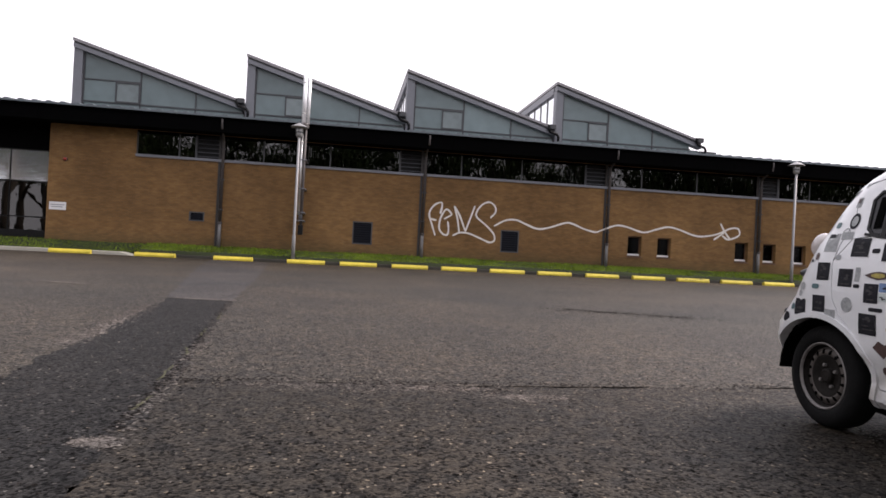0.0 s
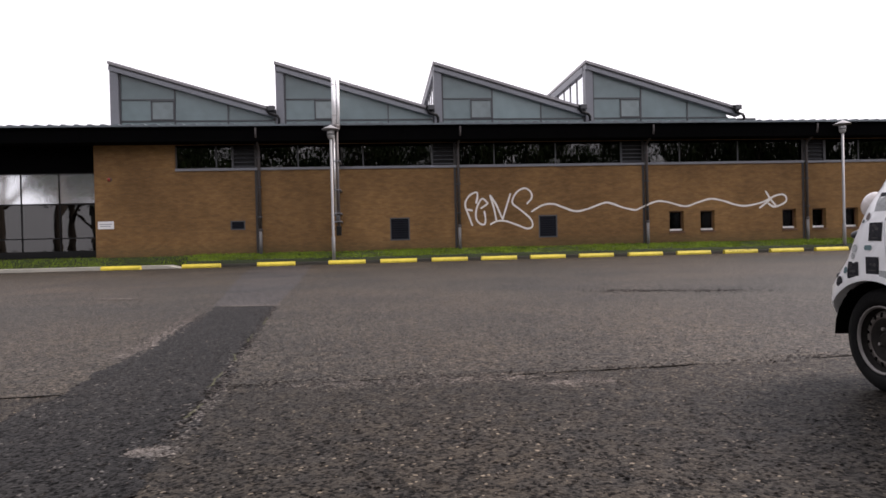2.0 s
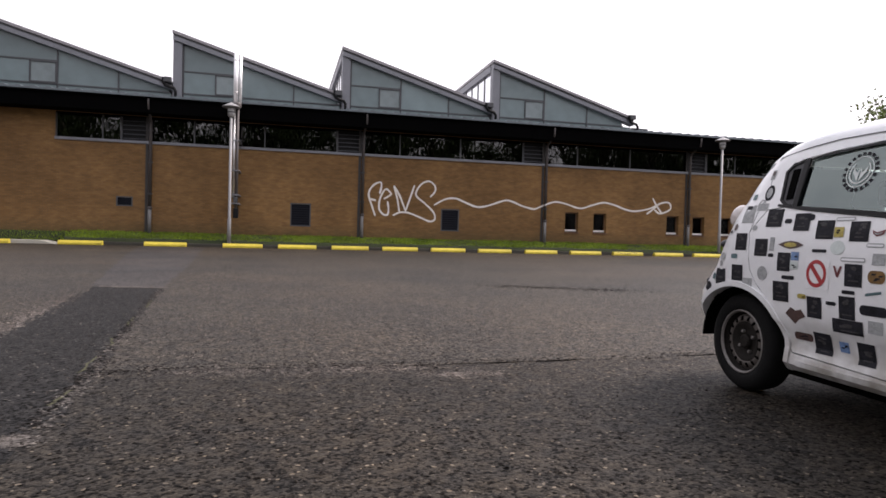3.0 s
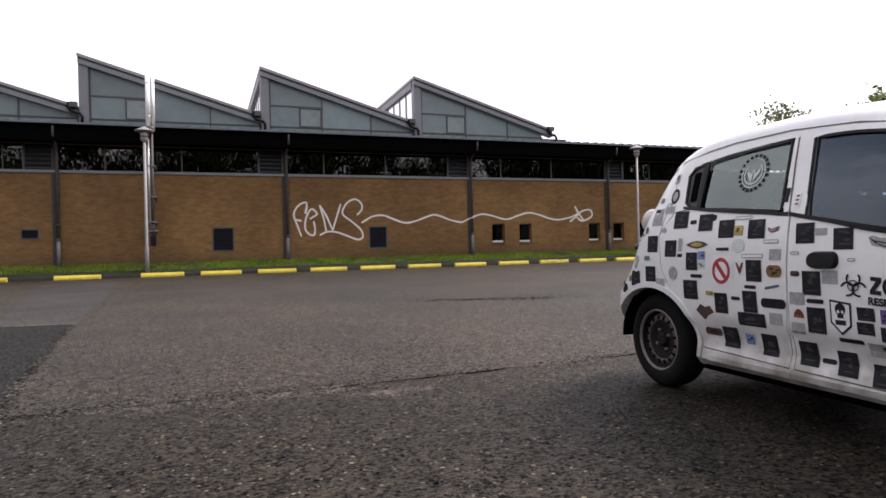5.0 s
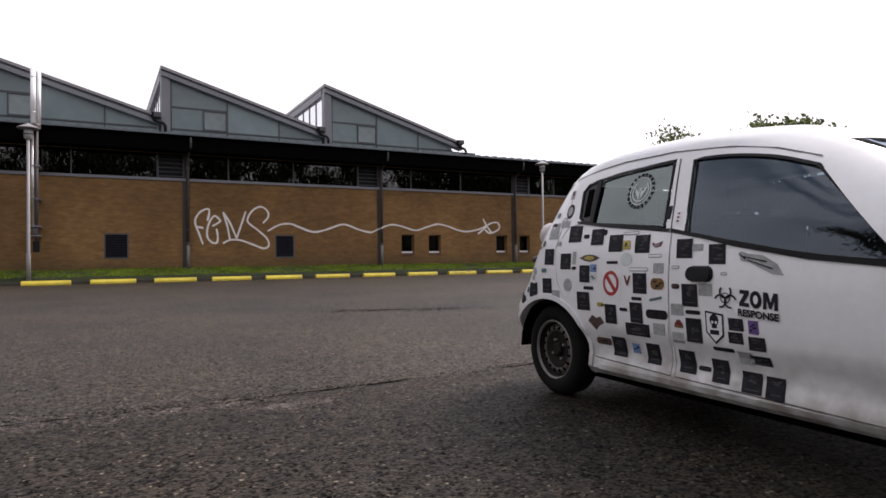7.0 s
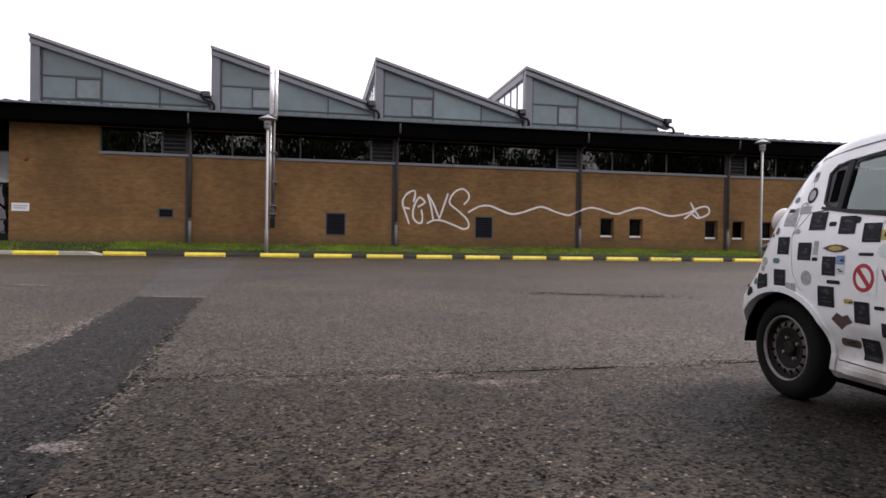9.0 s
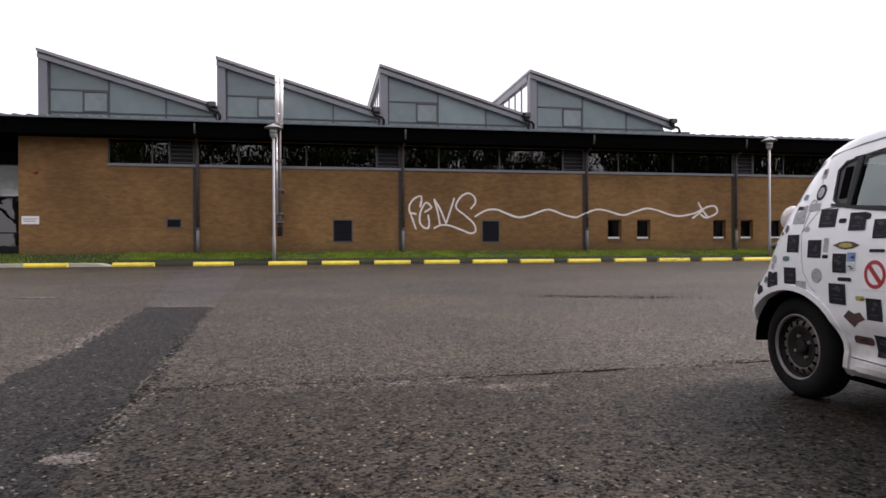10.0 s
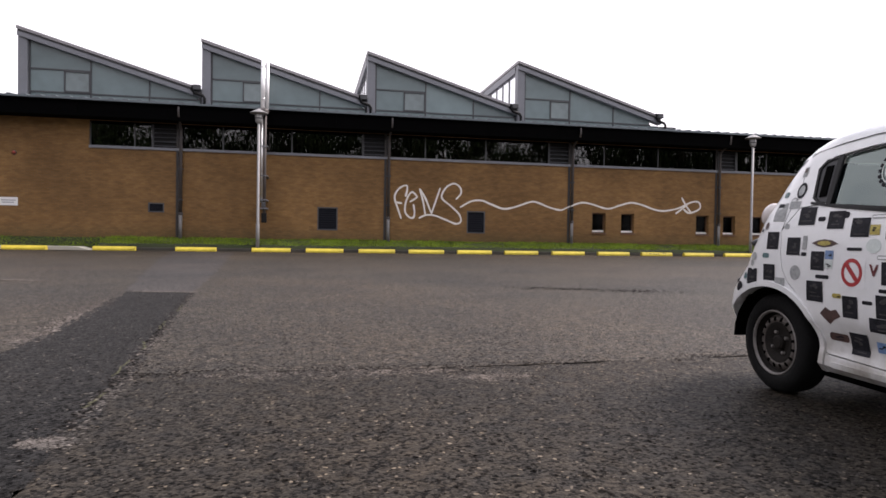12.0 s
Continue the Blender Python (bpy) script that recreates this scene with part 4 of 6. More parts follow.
STOPS = [-13.05, -9.45, -6.02, -2.71, -0.26, 2.21, 4.63, 7.06, 9.50, 12.02, 14.53, 17.0, 19.46, 21.9, 24.4, 26.9, 29.4]
one = stop(STOPS[0])
for x in STOPS[1:11] + STOPS[12:]:
    copy_thing(one, Matrix.Translation((x, 30.85, 0)))
CHIP = mat("bare concrete under chipped paint", (0.10, 0.085, 0.05), 0.9, spread=0.4, scale=20, fine=80)
worn = stop(STOPS[11])
tagged(worn, "yellow concrete wheel stop with chipped worn paint")
rc_ = random.Random(6)
for k in range(9):
    x, z = 0.25 + 0.14 * k + rc_.uniform(-0.04, 0.04), 0.135 + rc_.uniform(-0.03, 0.03)
    a, h = rc_.uniform(0.03, 0.06), rc_.uniform(0.018, 0.035)
    b = bmesh.new()
    ring_ = [(x + a * math.cos(2 * math.pi * i / 9) * rc_.uniform(0.7, 1.2), z + h * math.sin(2 * math.pi * i / 9) * rc_.uniform(0.7, 1.2)) for i in range(9)]
    b.faces.new([b.verts.new((p, -0.12 + max(0.0, q - 0.09) * 0.5 - 0.004, q)) for p, q in ring_])
    part("paint_chip", b, CHIP, worn)

# ---- lamp posts ----
def street_lamp(m):
    lamp = empty("street_lamp", "tall grey lamp post with a conical hat on the grass", "street lamp", m, "lamp posts before the hall")
    part("post", add_tube(bmesh.new(), [(0, 0, 0.15), (0, 0, 1.3), (0, 0, 1.36), (0, 0, 6.2)], [0.085, 0.085, 0.066, 0.060], 16), LAMPG, lamp, smooth=True)
    part("lantern", add_lathe(bmesh.new(), [(0.07, 6.05), (0.15, 6.12), (0.17, 6.30), (0.17, 6.44), (0.14, 6.50)], 20, "z"), PIPE_PALE, lamp, "pale lantern body", smooth=True)
    part("lantern_band", add_lathe(bmesh.new(), [(0.172, 6.26), (0.182, 6.27), (0.182, 6.31), (0.172, 6.32)], 20, "z"), GREY_DARK, lamp)
    part("hat", add_lathe(bmesh.new(), [(0.14, 6.49), (0.41, 6.52), (0.42, 6.545), (0.20, 6.66), (0.05, 6.73), (0.02, 6.76)], 28, "z"), LAMPG, lamp, "grey conical hat")
    return lamp


one = street_lamp(Matrix.Translation((-2.50, 31.50, 0)))
copy_thing(one, Matrix.Translation((24.05, 31.55, 0.07)))


# ---- spray-painted tag ----
def strokes(lines, width, name, label):
    b = bmesh.new()
    for n, pts in enumerate(lines):
        c = spline(pts, 8)
        L, R = [], []
        for i, p in enumerate(c):
            d = (c[min(i + 1, len(c) - 1)] - c[max(i - 1, 0)]).normalized()
            o = Vector((-d.y, d.x)) * width / 2 * (1 + 0.25 * noise.noise(Vector((p.x * 3, p.y * 3, n))))
            if i in (0, len(c) - 1):
                o *= 0.6
            y = WALL - 0.004 - 0.0006 * n
            L.append(b.verts.new((p.x + o.x, y, p.y + o.y)))
            R.append(b.verts.new((p.x - o.x, y, p.y - o.y)))
        for i in range(len(c) - 1):
            b.faces.new((L[i], L[i + 1], R[i + 1], R[i]))
    return tagged(part(name, b, SPRAY), label, "graffiti", kind="structure")


strokes([
    [(4.76, 2.89), (4.84, 3.25), (4.80, 3.48), (4.48, 3.36), (4.24, 3.06), (4.20, 2.75), (4.34, 2.34), (4.55, 1.74)],
    [(4.25, 2.60), (4.58, 2.54)],
    [(4.98, 2.63), (5.30, 2.83), (5.35, 2.93), (5.12, 3.14), (4.94, 2.99), (4.77, 2.58), (4.75, 2.12), (4.95, 1.85), (5.18, 1.82), (5.24, 2.10), (5.18, 2.52)],
    [(5.81, 1.99), (5.69, 2.66), (5.50, 3.34)],
    [(5.50, 3.34), (5.82, 2.81), (6.13, 2.06)],
    [(6.13, 2.03), (6.39, 2.80), (6.59, 3.41)],
    [(5.47, 1.79), (5.84, 1.96), (6.31, 1.95), (6.93, 1.73), (7.45, 1.54), (7.72, 1.67), (7.63, 2.04), (7.17, 2.47), (6.71, 2.84), (6.72, 3.15), (6.99, 3.51), (7.37, 3.65), (7.67, 3.44), (7.70, 3.13), (7.44, 2.82)],
], 0.094, "graffiti_tag", "pale sprayed graffiti letters on the brick wall")
strokes([
    [(7.66, 2.41), (8.29, 2.75), (8.86, 2.80), (9.31, 2.64), (10.03, 2.40), (10.66, 2.49), (11.59, 2.80), (12.04, 2.76), (12.61, 2.55), (13.29, 2.40), (13.60, 2.50)],
    [(14.02, 2.69), (14.57, 2.84), (15.15, 2.77), (16.07, 2.54), (16.78, 2.73), (17.50, 2.91), (18.19, 2.80), (18.88, 2.58), (19.50, 2.50), (20.42, 2.67), (21.23, 3.03), (21.72, 3.04), (21.78, 2.68), (21.15, 2.42), (20.75, 2.62)],
    [(20.63, 3.29), (20.9, 2.85), (21.27, 2.40)],
    [(20.26, 2.36), (20.6, 2.60), (20.99, 2.88)],
], 0.096, "graffiti_line", "long wavy sprayed line ending in a looped cross")

# the line runs on over the joint strip and the downpipe
b = bmesh.new()
px = min(PIPES, key=lambda v: abs(v - 13.8)) + 0.06
row = []
for k in range(29):
    x = 13.58 + 0.46 * k / 28
    dx = x - px
    y = WALL - 0.006
    if -0.23 < dx < -0.10:
        y = WALL - 0.039
    if abs(dx) < 0.078:
        y = WALL - 0.10 - math.sqrt(0.0061 - dx * dx) - 0.004
    z = 2.49 + 0.21 * k / 28
    row.append((b.verts.new((x, y, z - 0.042)), b.verts.new((x, y, z + 0.046))))
for p, q in zip(row, row[1:]):
    b.faces.new((p[0], q[0], q[1], p[1]))
tagged(part("graffiti_line", b, SPRAY), "sprayed line carried over the downpipe", "graffiti", kind="structure")


# ---- trees ----
def tree(name, label, h, spread, leaves, size, seed, m, leaf=None):
    rg = random.Random(seed)
    t = empty(name, label, "tree", m)
    b = bmesh.new()
    tips = []

    def limb(p, d, ln, r, depth):
        pts, rs = [p], [r]
        for k in range(4):
            d = (d + Vector((rg.uniform(-.22, .22), rg.uniform(-.22, .22), rg.uniform(-.05, .15)))).normalized()
            p = p + d * ln / 4
            pts.append(p)
            rs.append(r * (1 - 0.6 * (k + 1) / 4))
        add_tube(b, pts, rs, 6)
        if depth == 0:
            tips.extend(pts[1:])
            return
        for k in range(rg.randint(3, 4)):
            a = rg.uniform(0, 6.28)
            o = Vector((math.cos(a), math.sin(a), rg.uniform(0.1, 0.9))).normalized()
            limb(pts[rg.randint(2, 4)], (d * 0.4 + o).normalized(), ln * rg.uniform(0.55, 0.75), rs[3], depth - 1)
    limb(Vector((0, 0, 0)), Vector((0, 0, 1)), h * 0.42, h * 0.022, 3)
    top = max(p.z for p in tips)
    grow = (h - h * spread * 1.5) / top
    for v in b.verts:
        v.co *= grow
    tips = [p * grow for p in tips]
    part("trunk", b, BARK, t, smooth=True)
    vs, fs = [], []
    for i in range(leaves):
        c = tips[rg.randrange(len(tips))]
        c = Vector((c.x, c.y, c.z)) + Vector((rg.gauss(0, 1), rg.gauss(0, 1), rg.gauss(0, 0.8))) * h * spread
        n = Vector((rg.uniform(-1, 1), rg.uniform(-1, 1), rg.uniform(-.4, 1))).normalized()
        u = n.orthogonal().normalized()
        w = n.cross(u)
        s = size * rg.uniform(0.6, 1.4)
        k = len(vs)
        vs += [c - u * s, c + w * s * 0.55, c + u * s, c - w * s * 0.55]
        fs.append((k, k + 1, k + 2, k + 3))
    me = bpy.data.meshes.new("crown")
    me.from_pydata([tuple(v) for v in vs], [], fs)
    me.materials.append(leaf or LEAF)
    cr = new("crown", me)
    cr.parent = t
    return t


tree("tree", "thin leafy green tree beyond the hall", 15.5, 0.040, 2600, 0.20, 5, Matrix.Translation((54.8, 42.4, 0)) @ Matrix.Diagonal((0.95, 0.95, 1, 1)))
tree("tree", "broad green tree beyond the hall", 15.3, 0.035, 6500, 0.28, 8, Matrix.Translation((58.9, 43.2, 0)))
behind = tree("tree", "dark leafy tree out of view, for window reflections and shade", 15.5, 0.050, 4400, 0.17, 11, Matrix.Translation((-34, -13, 0)), LEAF_FAR)
tagged(behind, group="row of trees across the car park")
rg = random.Random(2)
# The five trees near x = -27 are added unseen to block low sky light.
SPOTS = [(-34 + 3.7 * k + rg.uniform(-0.9, 0.9), -14 + rg.uniform(-3.5, 2)) for k in range(1, 29)] + [(-27 + rg.uniform(-3, 2), -10 + 6 * k) for k in range(1, 6)]
for sx, sy in SPOTS:
    copy_thing(behind, Matrix.Translation((sx, sy, 0)) @ Matrix.Rotation(rg.uniform(0, 6), 4, "Z") @ Matrix.Diagonal((1, 1, rg.uniform(0.92, 1.08) + 0.0032 * (sx + 34), 1)))


# ---- the car covered in stickers ----
LINER = mat("near-black liner and recess tone", (0.002, 0.002, 0.002), 0.95, spread=0.2, scale=8, fine=60, spec=0.03)
PAINT = mat("white car paint", (0.75, 0.755, 0.76), 0.28, spread=0.04, scale=2, fine=30, coat=0.4)
# Sill dirt and the lower body's shade are both mixed into this colour.
_n, _l = PAINT.node_tree.nodes, PAINT.node_tree.links
_b = PAINT.node_tree.nodes["Principled BSDF"]
_src = _b.inputs["Base Color"].links[0].from_socket
_g, _z, _m, _d, _k, _x = (_n.new(k) for k in ("ShaderNodeNewGeometry", "ShaderNodeSeparateXYZ", "ShaderNodeMapRange", "ShaderNodeTexNoise", "ShaderNodeMath", "ShaderNodeMixRGB"))
_l.new(_g.outputs["Position"], _z.inputs[0])
_l.new(_z.outputs[2], _m.inputs["Value"])
_m.inputs["From Min"].default_value, _m.inputs["From Max"].default_value = 0.56, 0.22
_d.inputs["Scale"].default_value, _d.inputs["Detail"].default_value = 9, 8
_l.new(_g.outputs["Position"], _d.inputs["Vector"])
_k.operation, _k.use_clamp = "MULTIPLY", True
_l.new(_m.outputs[0], _k.inputs[0])
_w = _n.new("ShaderNodeMapRange")  # streaked, never even
_w.inputs["From Min"].default_value, _w.inputs["From Max"].default_value = 0.30, 0.66
_w.inputs["To Min"].default_value, _w.inputs["To Max"].default_value = 0.20, 0.85
_l.new(_d.outputs["Fac"], _w.inputs["Value"])
_l.new(_w.outputs[0], _k.inputs[1])
_x.inputs[2].default_value = (0.17, 0.14, 0.10, 1)  # road dirt on the sills, and lower-body shade painted in by height
_l.new(_k.outputs[0], _x.inputs[0])
_l.new(_src, _x.inputs[1])
_l.new(_x.outputs[0], _b.inputs["Base Color"])
RUBBER = mat("tyre rubber", (0.006, 0.006, 0.006), 0.85, spread=0.3, scale=6, fine=60, bump=0.3, spec=0.15)
RIM = mat("worn steel rim", (0.19, 0.175, 0.165), 0.5, metal=0.3, spread=0.25, scale=8, fine=50)
RIM_RING = mat("rusty grey slotted wheel ring", (0.080, 0.068, 0.060), 0.6, metal=0.2, spread=0.35, scale=14, fine=70)
CHARCOAL = mat("charcoal satin trim", (0.022, 0.022, 0.025), 0.45, spread=0.2, scale=10, fine=80, spec=0.35)
RIM_DARK = mat("dirty dark wheel disc", (0.014, 0.012, 0.0105), 0.7, spread=0.4, scale=8, fine=50, spec=0.12)
SEATM = mat("dark seat cloth", (0.03, 0.03, 0.034), 0.9, spread=0.3, scale=6, fine=80)
LENS = mat("clear tail lamp lens", (0.60, 0.55, 0.53), 0.12, spread=0.15, scale=8, fine=30)
CARGLASS = glass_material("car window glass", (0.15, 0.20, 0.24), ior=1.8, film=(0.66, 0.78, 0.90))
CARGLASS_R = glass_material("rear car window glass", (0.50, 0.62, 0.57), ior=2.2, film=(0.74, 0.86, 0.84))
CARD = mat("black printed card sticker", (0.007, 0.007, 0.010), 0.6, spread=0.45, scale=22, fine=110, second=(0.026, 0.026, 0.033), spec=0.15)
CARD_P = mat("worn card printing", (0.045, 0.043, 0.045), 0.6, spread=0.7, scale=60, fine=200, spec=0.2)
CARD_G = mat("grey printed sticker", (0.30, 0.31, 0.31), 0.55, spread=0.35, scale=40, fine=150)
STK = {
    "red": mat("red sticker", (0.36, 0.022, 0.025), 0.45, spread=0.1, scale=10, fine=60),
    "oxblood": mat("dark red sticker", (0.13, 0.018, 0.02), 0.45, spread=0.3, scale=30, fine=90),
    "gold": mat("gold and brown sticker", (0.17, 0.09, 0.02), 0.5, spread=0.6, scale=40, fine=90),
    "yellow": mat("yellow sticker", (0.36, 0.29, 0.06), 0.5, spread=0.4, scale=60, fine=120),
    "blue": mat("pale blue sticker", (0.12, 0.20, 0.36), 0.5, spread=0.4, scale=40, fine=90),
    "teal": mat("teal sticker", (0.06, 0.12, 0.13), 0.5, spread=0.3, scale=40, fine=90),
    "brown": mat("dark brown sticker", (0.06, 0.03, 0.025), 0.5, spread=0.5, scale=40, fine=90),
    "violet": mat("violet sticker", (0.11, 0.06, 0.2), 0.5, spread=0.5, scale=40, fine=90),
    "white": mat("white sticker", (0.75, 0.75, 0.76), 0.4, spread=0.05, scale=20, fine=90),
    "pale": mat("pale decal film", (0.55, 0.60, 0.58), 0.5, spread=0.1, scale=20, fine=90),
}
CAR = pose(3.174, 3.113, 0, 0, 0, -93.0)
car = empty("car", "small white hatchback covered in black and coloured stickers", "car", CAR)

SIDE = [(0.20, 0.690), (0.235, 0.726), (0.27, 0.724), (0.34, 0.706), (0.41, 0.720), (0.45, 0.741), (0.60, 0.748), (0.75, 0.745), (0.90, 0.728), (1.0, 0.705), (1.30, 0.610), (1.38, 0.575), (1.42, 0.53), (1.45, 0.46), (1.47, 0.34), (1.48, 0.2)]
REAR = [(0.20, -0.36), (0.30, -0.44), (0.45, -0.48), (0.55, -0.46), (0.64, -0.37), (0.72, -0.31), (0.85, -0.27), (1.0, -0.26), (1.15, -0.21), (1.30, -0.12), (1.36, -0.05), (1.40, 0.05), (1.43, 0.17), (1.455, 0.36), (1.47, 0.58), (1.48, 0.78)]
FRONT = [(0.20, 2.90), (0.30, 2.98), (0.45, 3.00), (0.60, 2.98), (0.70, 2.94), (0.78, 2.84), (0.84, 2.68), (0.89, 2.50), (0.93, 2.36), (1.10, 2.08), (1.25, 1.84), (1.34, 1.66), (1.38, 1.55), (1.42, 1.42), (1.45, 1.26), (1.47, 1.05), (1.48, 0.9)]


def side_y(s, z, grow=0.0):
    """Half width of the body at a length s before the rear axle and a height z."""
    w, a, b = interp(z, SIDE), interp(z, REAR), interp(z, FRONT)
    r = 0.20 + 0.14 * smooth_step(0.75, 1.15, z)
    q = 0.5
    y = w
    if s < a + r:
        k = min(1, (a + r - s) / r)
        y -= r * (1 - math.sqrt(max(0, 1 - k * k)))
    if s > b - q:
        k = min(1, (s - b + q) / q)
        y -= 0.28 * (1 - math.sqrt(max(0, 1 - k * k)))
    return max(0.05, y) + grow


def hull(inset=0.0, z0=0.20):
    b = bmesh.new()
    zs = [z0, 0.235, 0.27, 0.305, 0.34, 0.375, 0.41, 0.45, 0.49, 0.54, 0.62, 0.70, 0.76, 0.82, 0.88, 0.94, 1.0, 1.08, 1.16, 1.24, 1.30, 1.35, 1.38, 1.40, 1.42, 1.435, 1.45, 1.46, 1.47, 1.476, 1.48]
    zs = sorted({z for z in zs if z >= z0 and z <= 1.48})
    n, rings = 44, []
    for z in zs:
        zz = min(1.48, z + inset * 0.9) if z > 1.2 else z
        a, f = interp(zz, REAR) + inset, interp(zz, FRONT) - inset
        ring = []
        for i in range(n + 1):
            s = a + (f - a) * (1 - math.cos(math.pi * i / n)) / 2
            ring.append((s, max(0.03, side_y(s, zz) - inset)))
        pts = [(s, -y) for s, y in ring] + [(s, y) for s, y in ring[::-1]]
        rings.append([b.verts.new((s, y, z - (inset if z > 1.35 else 0))) for s, y in pts])
    m = len(rings[0])
    for p, q in zip(rings, rings[1:]):
        for k in range(m):
            b.faces.new((p[k], p[(k + 1) % m], q[(k + 1) % m], q[k]))
    b.faces.new(rings[0][::-1])
    b.faces.new(rings[-1])
    bmesh.ops.recalc_face_normals(b, faces=b.faces)
    return b


def solid(bm):
    bmesh.ops.recalc_face_normals(bm, faces=bm.faces)
    me = bpy.data.meshes.new("cutter")
    bm.to_mesh(me)
    bm.free()
    return new("cutter", me)


def cut(base, steps):
    """Apply boolean steps [(mode, cutter object)] to a mesh object and return the finished mesh."""
    for mode, c in steps:
        md = base.modifiers.new("cut", "BOOLEAN")
        md.operation, md.object, md.solver = mode, c, "EXACT"
    dg = bpy.context.evaluated_depsgraph_get()
    dg.update()
    me = bpy.data.meshes.new_from_object(base.evaluated_get(dg))
    base.modifiers.clear()
    return me


def outline_prism(pts, y0, y1):
    return solid(add_prism(bmesh.new(), pts, y0, y1))


def grown(pts, d):
    """The outline moved outward by d."""
    cx, cz = sum(p[0] for p in pts) / len(pts), sum(p[1] for p in pts) / len(pts)
    out = []
    for i, (x, z) in enumerate(pts):
        a, b = Vector(pts[i - 1]), Vector(pts[(i + 1) % len(pts)])
        t = (b - a).normalized()
        n = Vector((t.y, -t.x))
        if n.dot(Vector((x - cx, z - cz))) < 0:
            n = -n
        out.append((x + n.x * d, z + n.y * d))
    return out


# openings, as bottom and top edges from rear to front
QUARTER = ([(0.262, 1.075), (0.30, 1.050), (0.355, 1.045)], [(0.240, 1.225), (0.275, 1.258), (0.345, 1.272)])
REARW = ([(0.385, 1.035), (0.60, 1.018), (0.80, 1.000), (0.935, 0.987)], [(0.385, 1.275), (0.56, 1.293), (0.76, 1.303), (0.912, 1.307)])
FRONTW = ([(1.085, 0.955), (1.36, 0.902), (1.70, 0.845), (2.02, 0.815)], [(1.050, 1.300), (1.25, 1.287), (1.47, 1.250), (1.66, 1.19)])
ring = lambda w: w[0] + w[1][::-1]
SIDEOPEN = [(0.235, 1.13), (0.262, 1.068), (0.30, 1.040), (0.60, 1.004), (0.955, 0.973), (0.930, 1.322), (0.75, 1.318), (0.55, 1.308), (0.33, 1.285), (0.262, 1.262), (0.238, 1.22)]
DOOR_R = [(0.075, 0.905), (0.090, 0.80), (0.110, 0.70), (0.16, 0.63), (0.235, 0.565), (0.30, 0.49), (0.345, 0.42), (0.375, 0.34), (0.42, 0.295), (0.975, 0.275), (0.995, 0.60), (0.992, 0.953), (0.60, 1.000), (0.30, 1.030), (0.18, 1.02)]
DOOR_F = [(1.005, 0.275), (2.00, 0.250), (2.06, 0.40), (2.10, 0.62), (2.10, 0.80), (1.70, 0.830), (1.36, 0.885), (1.002, 0.953)]

shell = solid(hull())
cavity = solid(hull(0.045, 0.30))
steps = [("DIFFERENCE", cavity)]
for c, rx, rz in ((-0.004, 0.384, 0.325), (2.375, 0.345, 0.315)):
    for sg in (-1, 1):
        e = [(c + rx * math.cos(2 * math.pi * k / 40), 0.27 + rz * math.sin(2 * math.pi * k / 40)) for k in range(40)]
        steps.append(("DIFFERENCE", outline_prism(e, sg * 0.50, sg * 0.9)))
for w in (SIDEOPEN, grown(ring(FRONTW), 0.008)):
    steps.append(("DIFFERENCE", outline_prism(w, -0.9, 0.9)))
# windscreen and rear screen, cut along the car
for x0, x1, z0, z1 in ((1.45, 2.6, 0.97, 1.30), (-0.7, 0.12, 1.04, 1.31)):
    steps.append(("DIFFERENCE", solid(box(x0, x1, -0.46, 0.46, z0, z1))))
whole = new("whole", cut(shell, steps))
doors = []
for name, poly in (("rear_door", DOOR_R), ("front_door", DOOR_F)):
    d = outline_prism(poly, -0.9, -0.45)
    g = outline_prism(grown(poly, 0.006), -0.9, -0.45)
    doors.append((name, cut(whole, [("INTERSECT", d)]), g, d))
body_me = cut(whole, [("DIFFERENCE", g) for _, _, g, _ in doors])


def flat_shade(me, angle=35):
    """Smooth shading with sharp edges past an angle."""
    b = bmesh.new()
    b.from_mesh(me)
    for f in b.faces:
        f.smooth = True
    for e in b.edges:
        e.smooth = len(e.link_faces) == 2 and e.calc_face_angle(0) < radians(angle)
    b.to_mesh(me)
    b.free()


def mesh_part(name, me, material, parent, label=""):
    flat_shade(me)
    me.name = name
    me.materials.clear()
    me.materials.append(material)
    ob = new(name, me)
    ob.parent = parent
    if label:
        ob["label"] = label
    return ob


body = mesh_part("body", body_me, PAINT, car)
door_parts = {n: mesh_part(n, me, PAINT, car, "white car door with stickers") for n, me, _, _ in doors}
for o in [o for o in bpy.data.objects if o.name.startswith("cutter") or o.name == "whole"]:
    bpy.data.objects.remove(o)


def sheet(name, edges2, off, material, parent, label="", rows=5, sign=-1):
    """A curved pane between a bottom and a top edge, lying off the body surface."""
    b = bmesh.new()
    bot, top = spline(edges2[0], 5), spline(edges2[1], 5)
    grid = []
    for r in range(rows + 1):
        t = r / rows
        grid.append([b.verts.new((p.x + (q.x - p.x) * t, sign * (side_y(p.x + (q.x - p.x) * t, p.y + (q.y - p.y) * t) + off), p.y + (q.y - p.y) * t)) for p, q in zip(bot, top)])
    for u, v in zip(grid, grid[1:]):
        for k in range(len(u) - 1):
            b.faces.new((u[k], u[k + 1], v[k + 1], v[k]))
    return part(name, b, material, parent, label, smooth=True)


for sg in (-1, 1):
    for w, g in ((REARW, CARGLASS_R), (FRONTW, CARGLASS)):
        p = sheet("window_pane", w, -0.012, g, car, "", 5, sg)
        p.visible_shadow = False
    sheet("quarter_panel", QUARTER, -0.004, CHARCOAL, car, "charcoal panel behind the rear door glass", 5, sg)


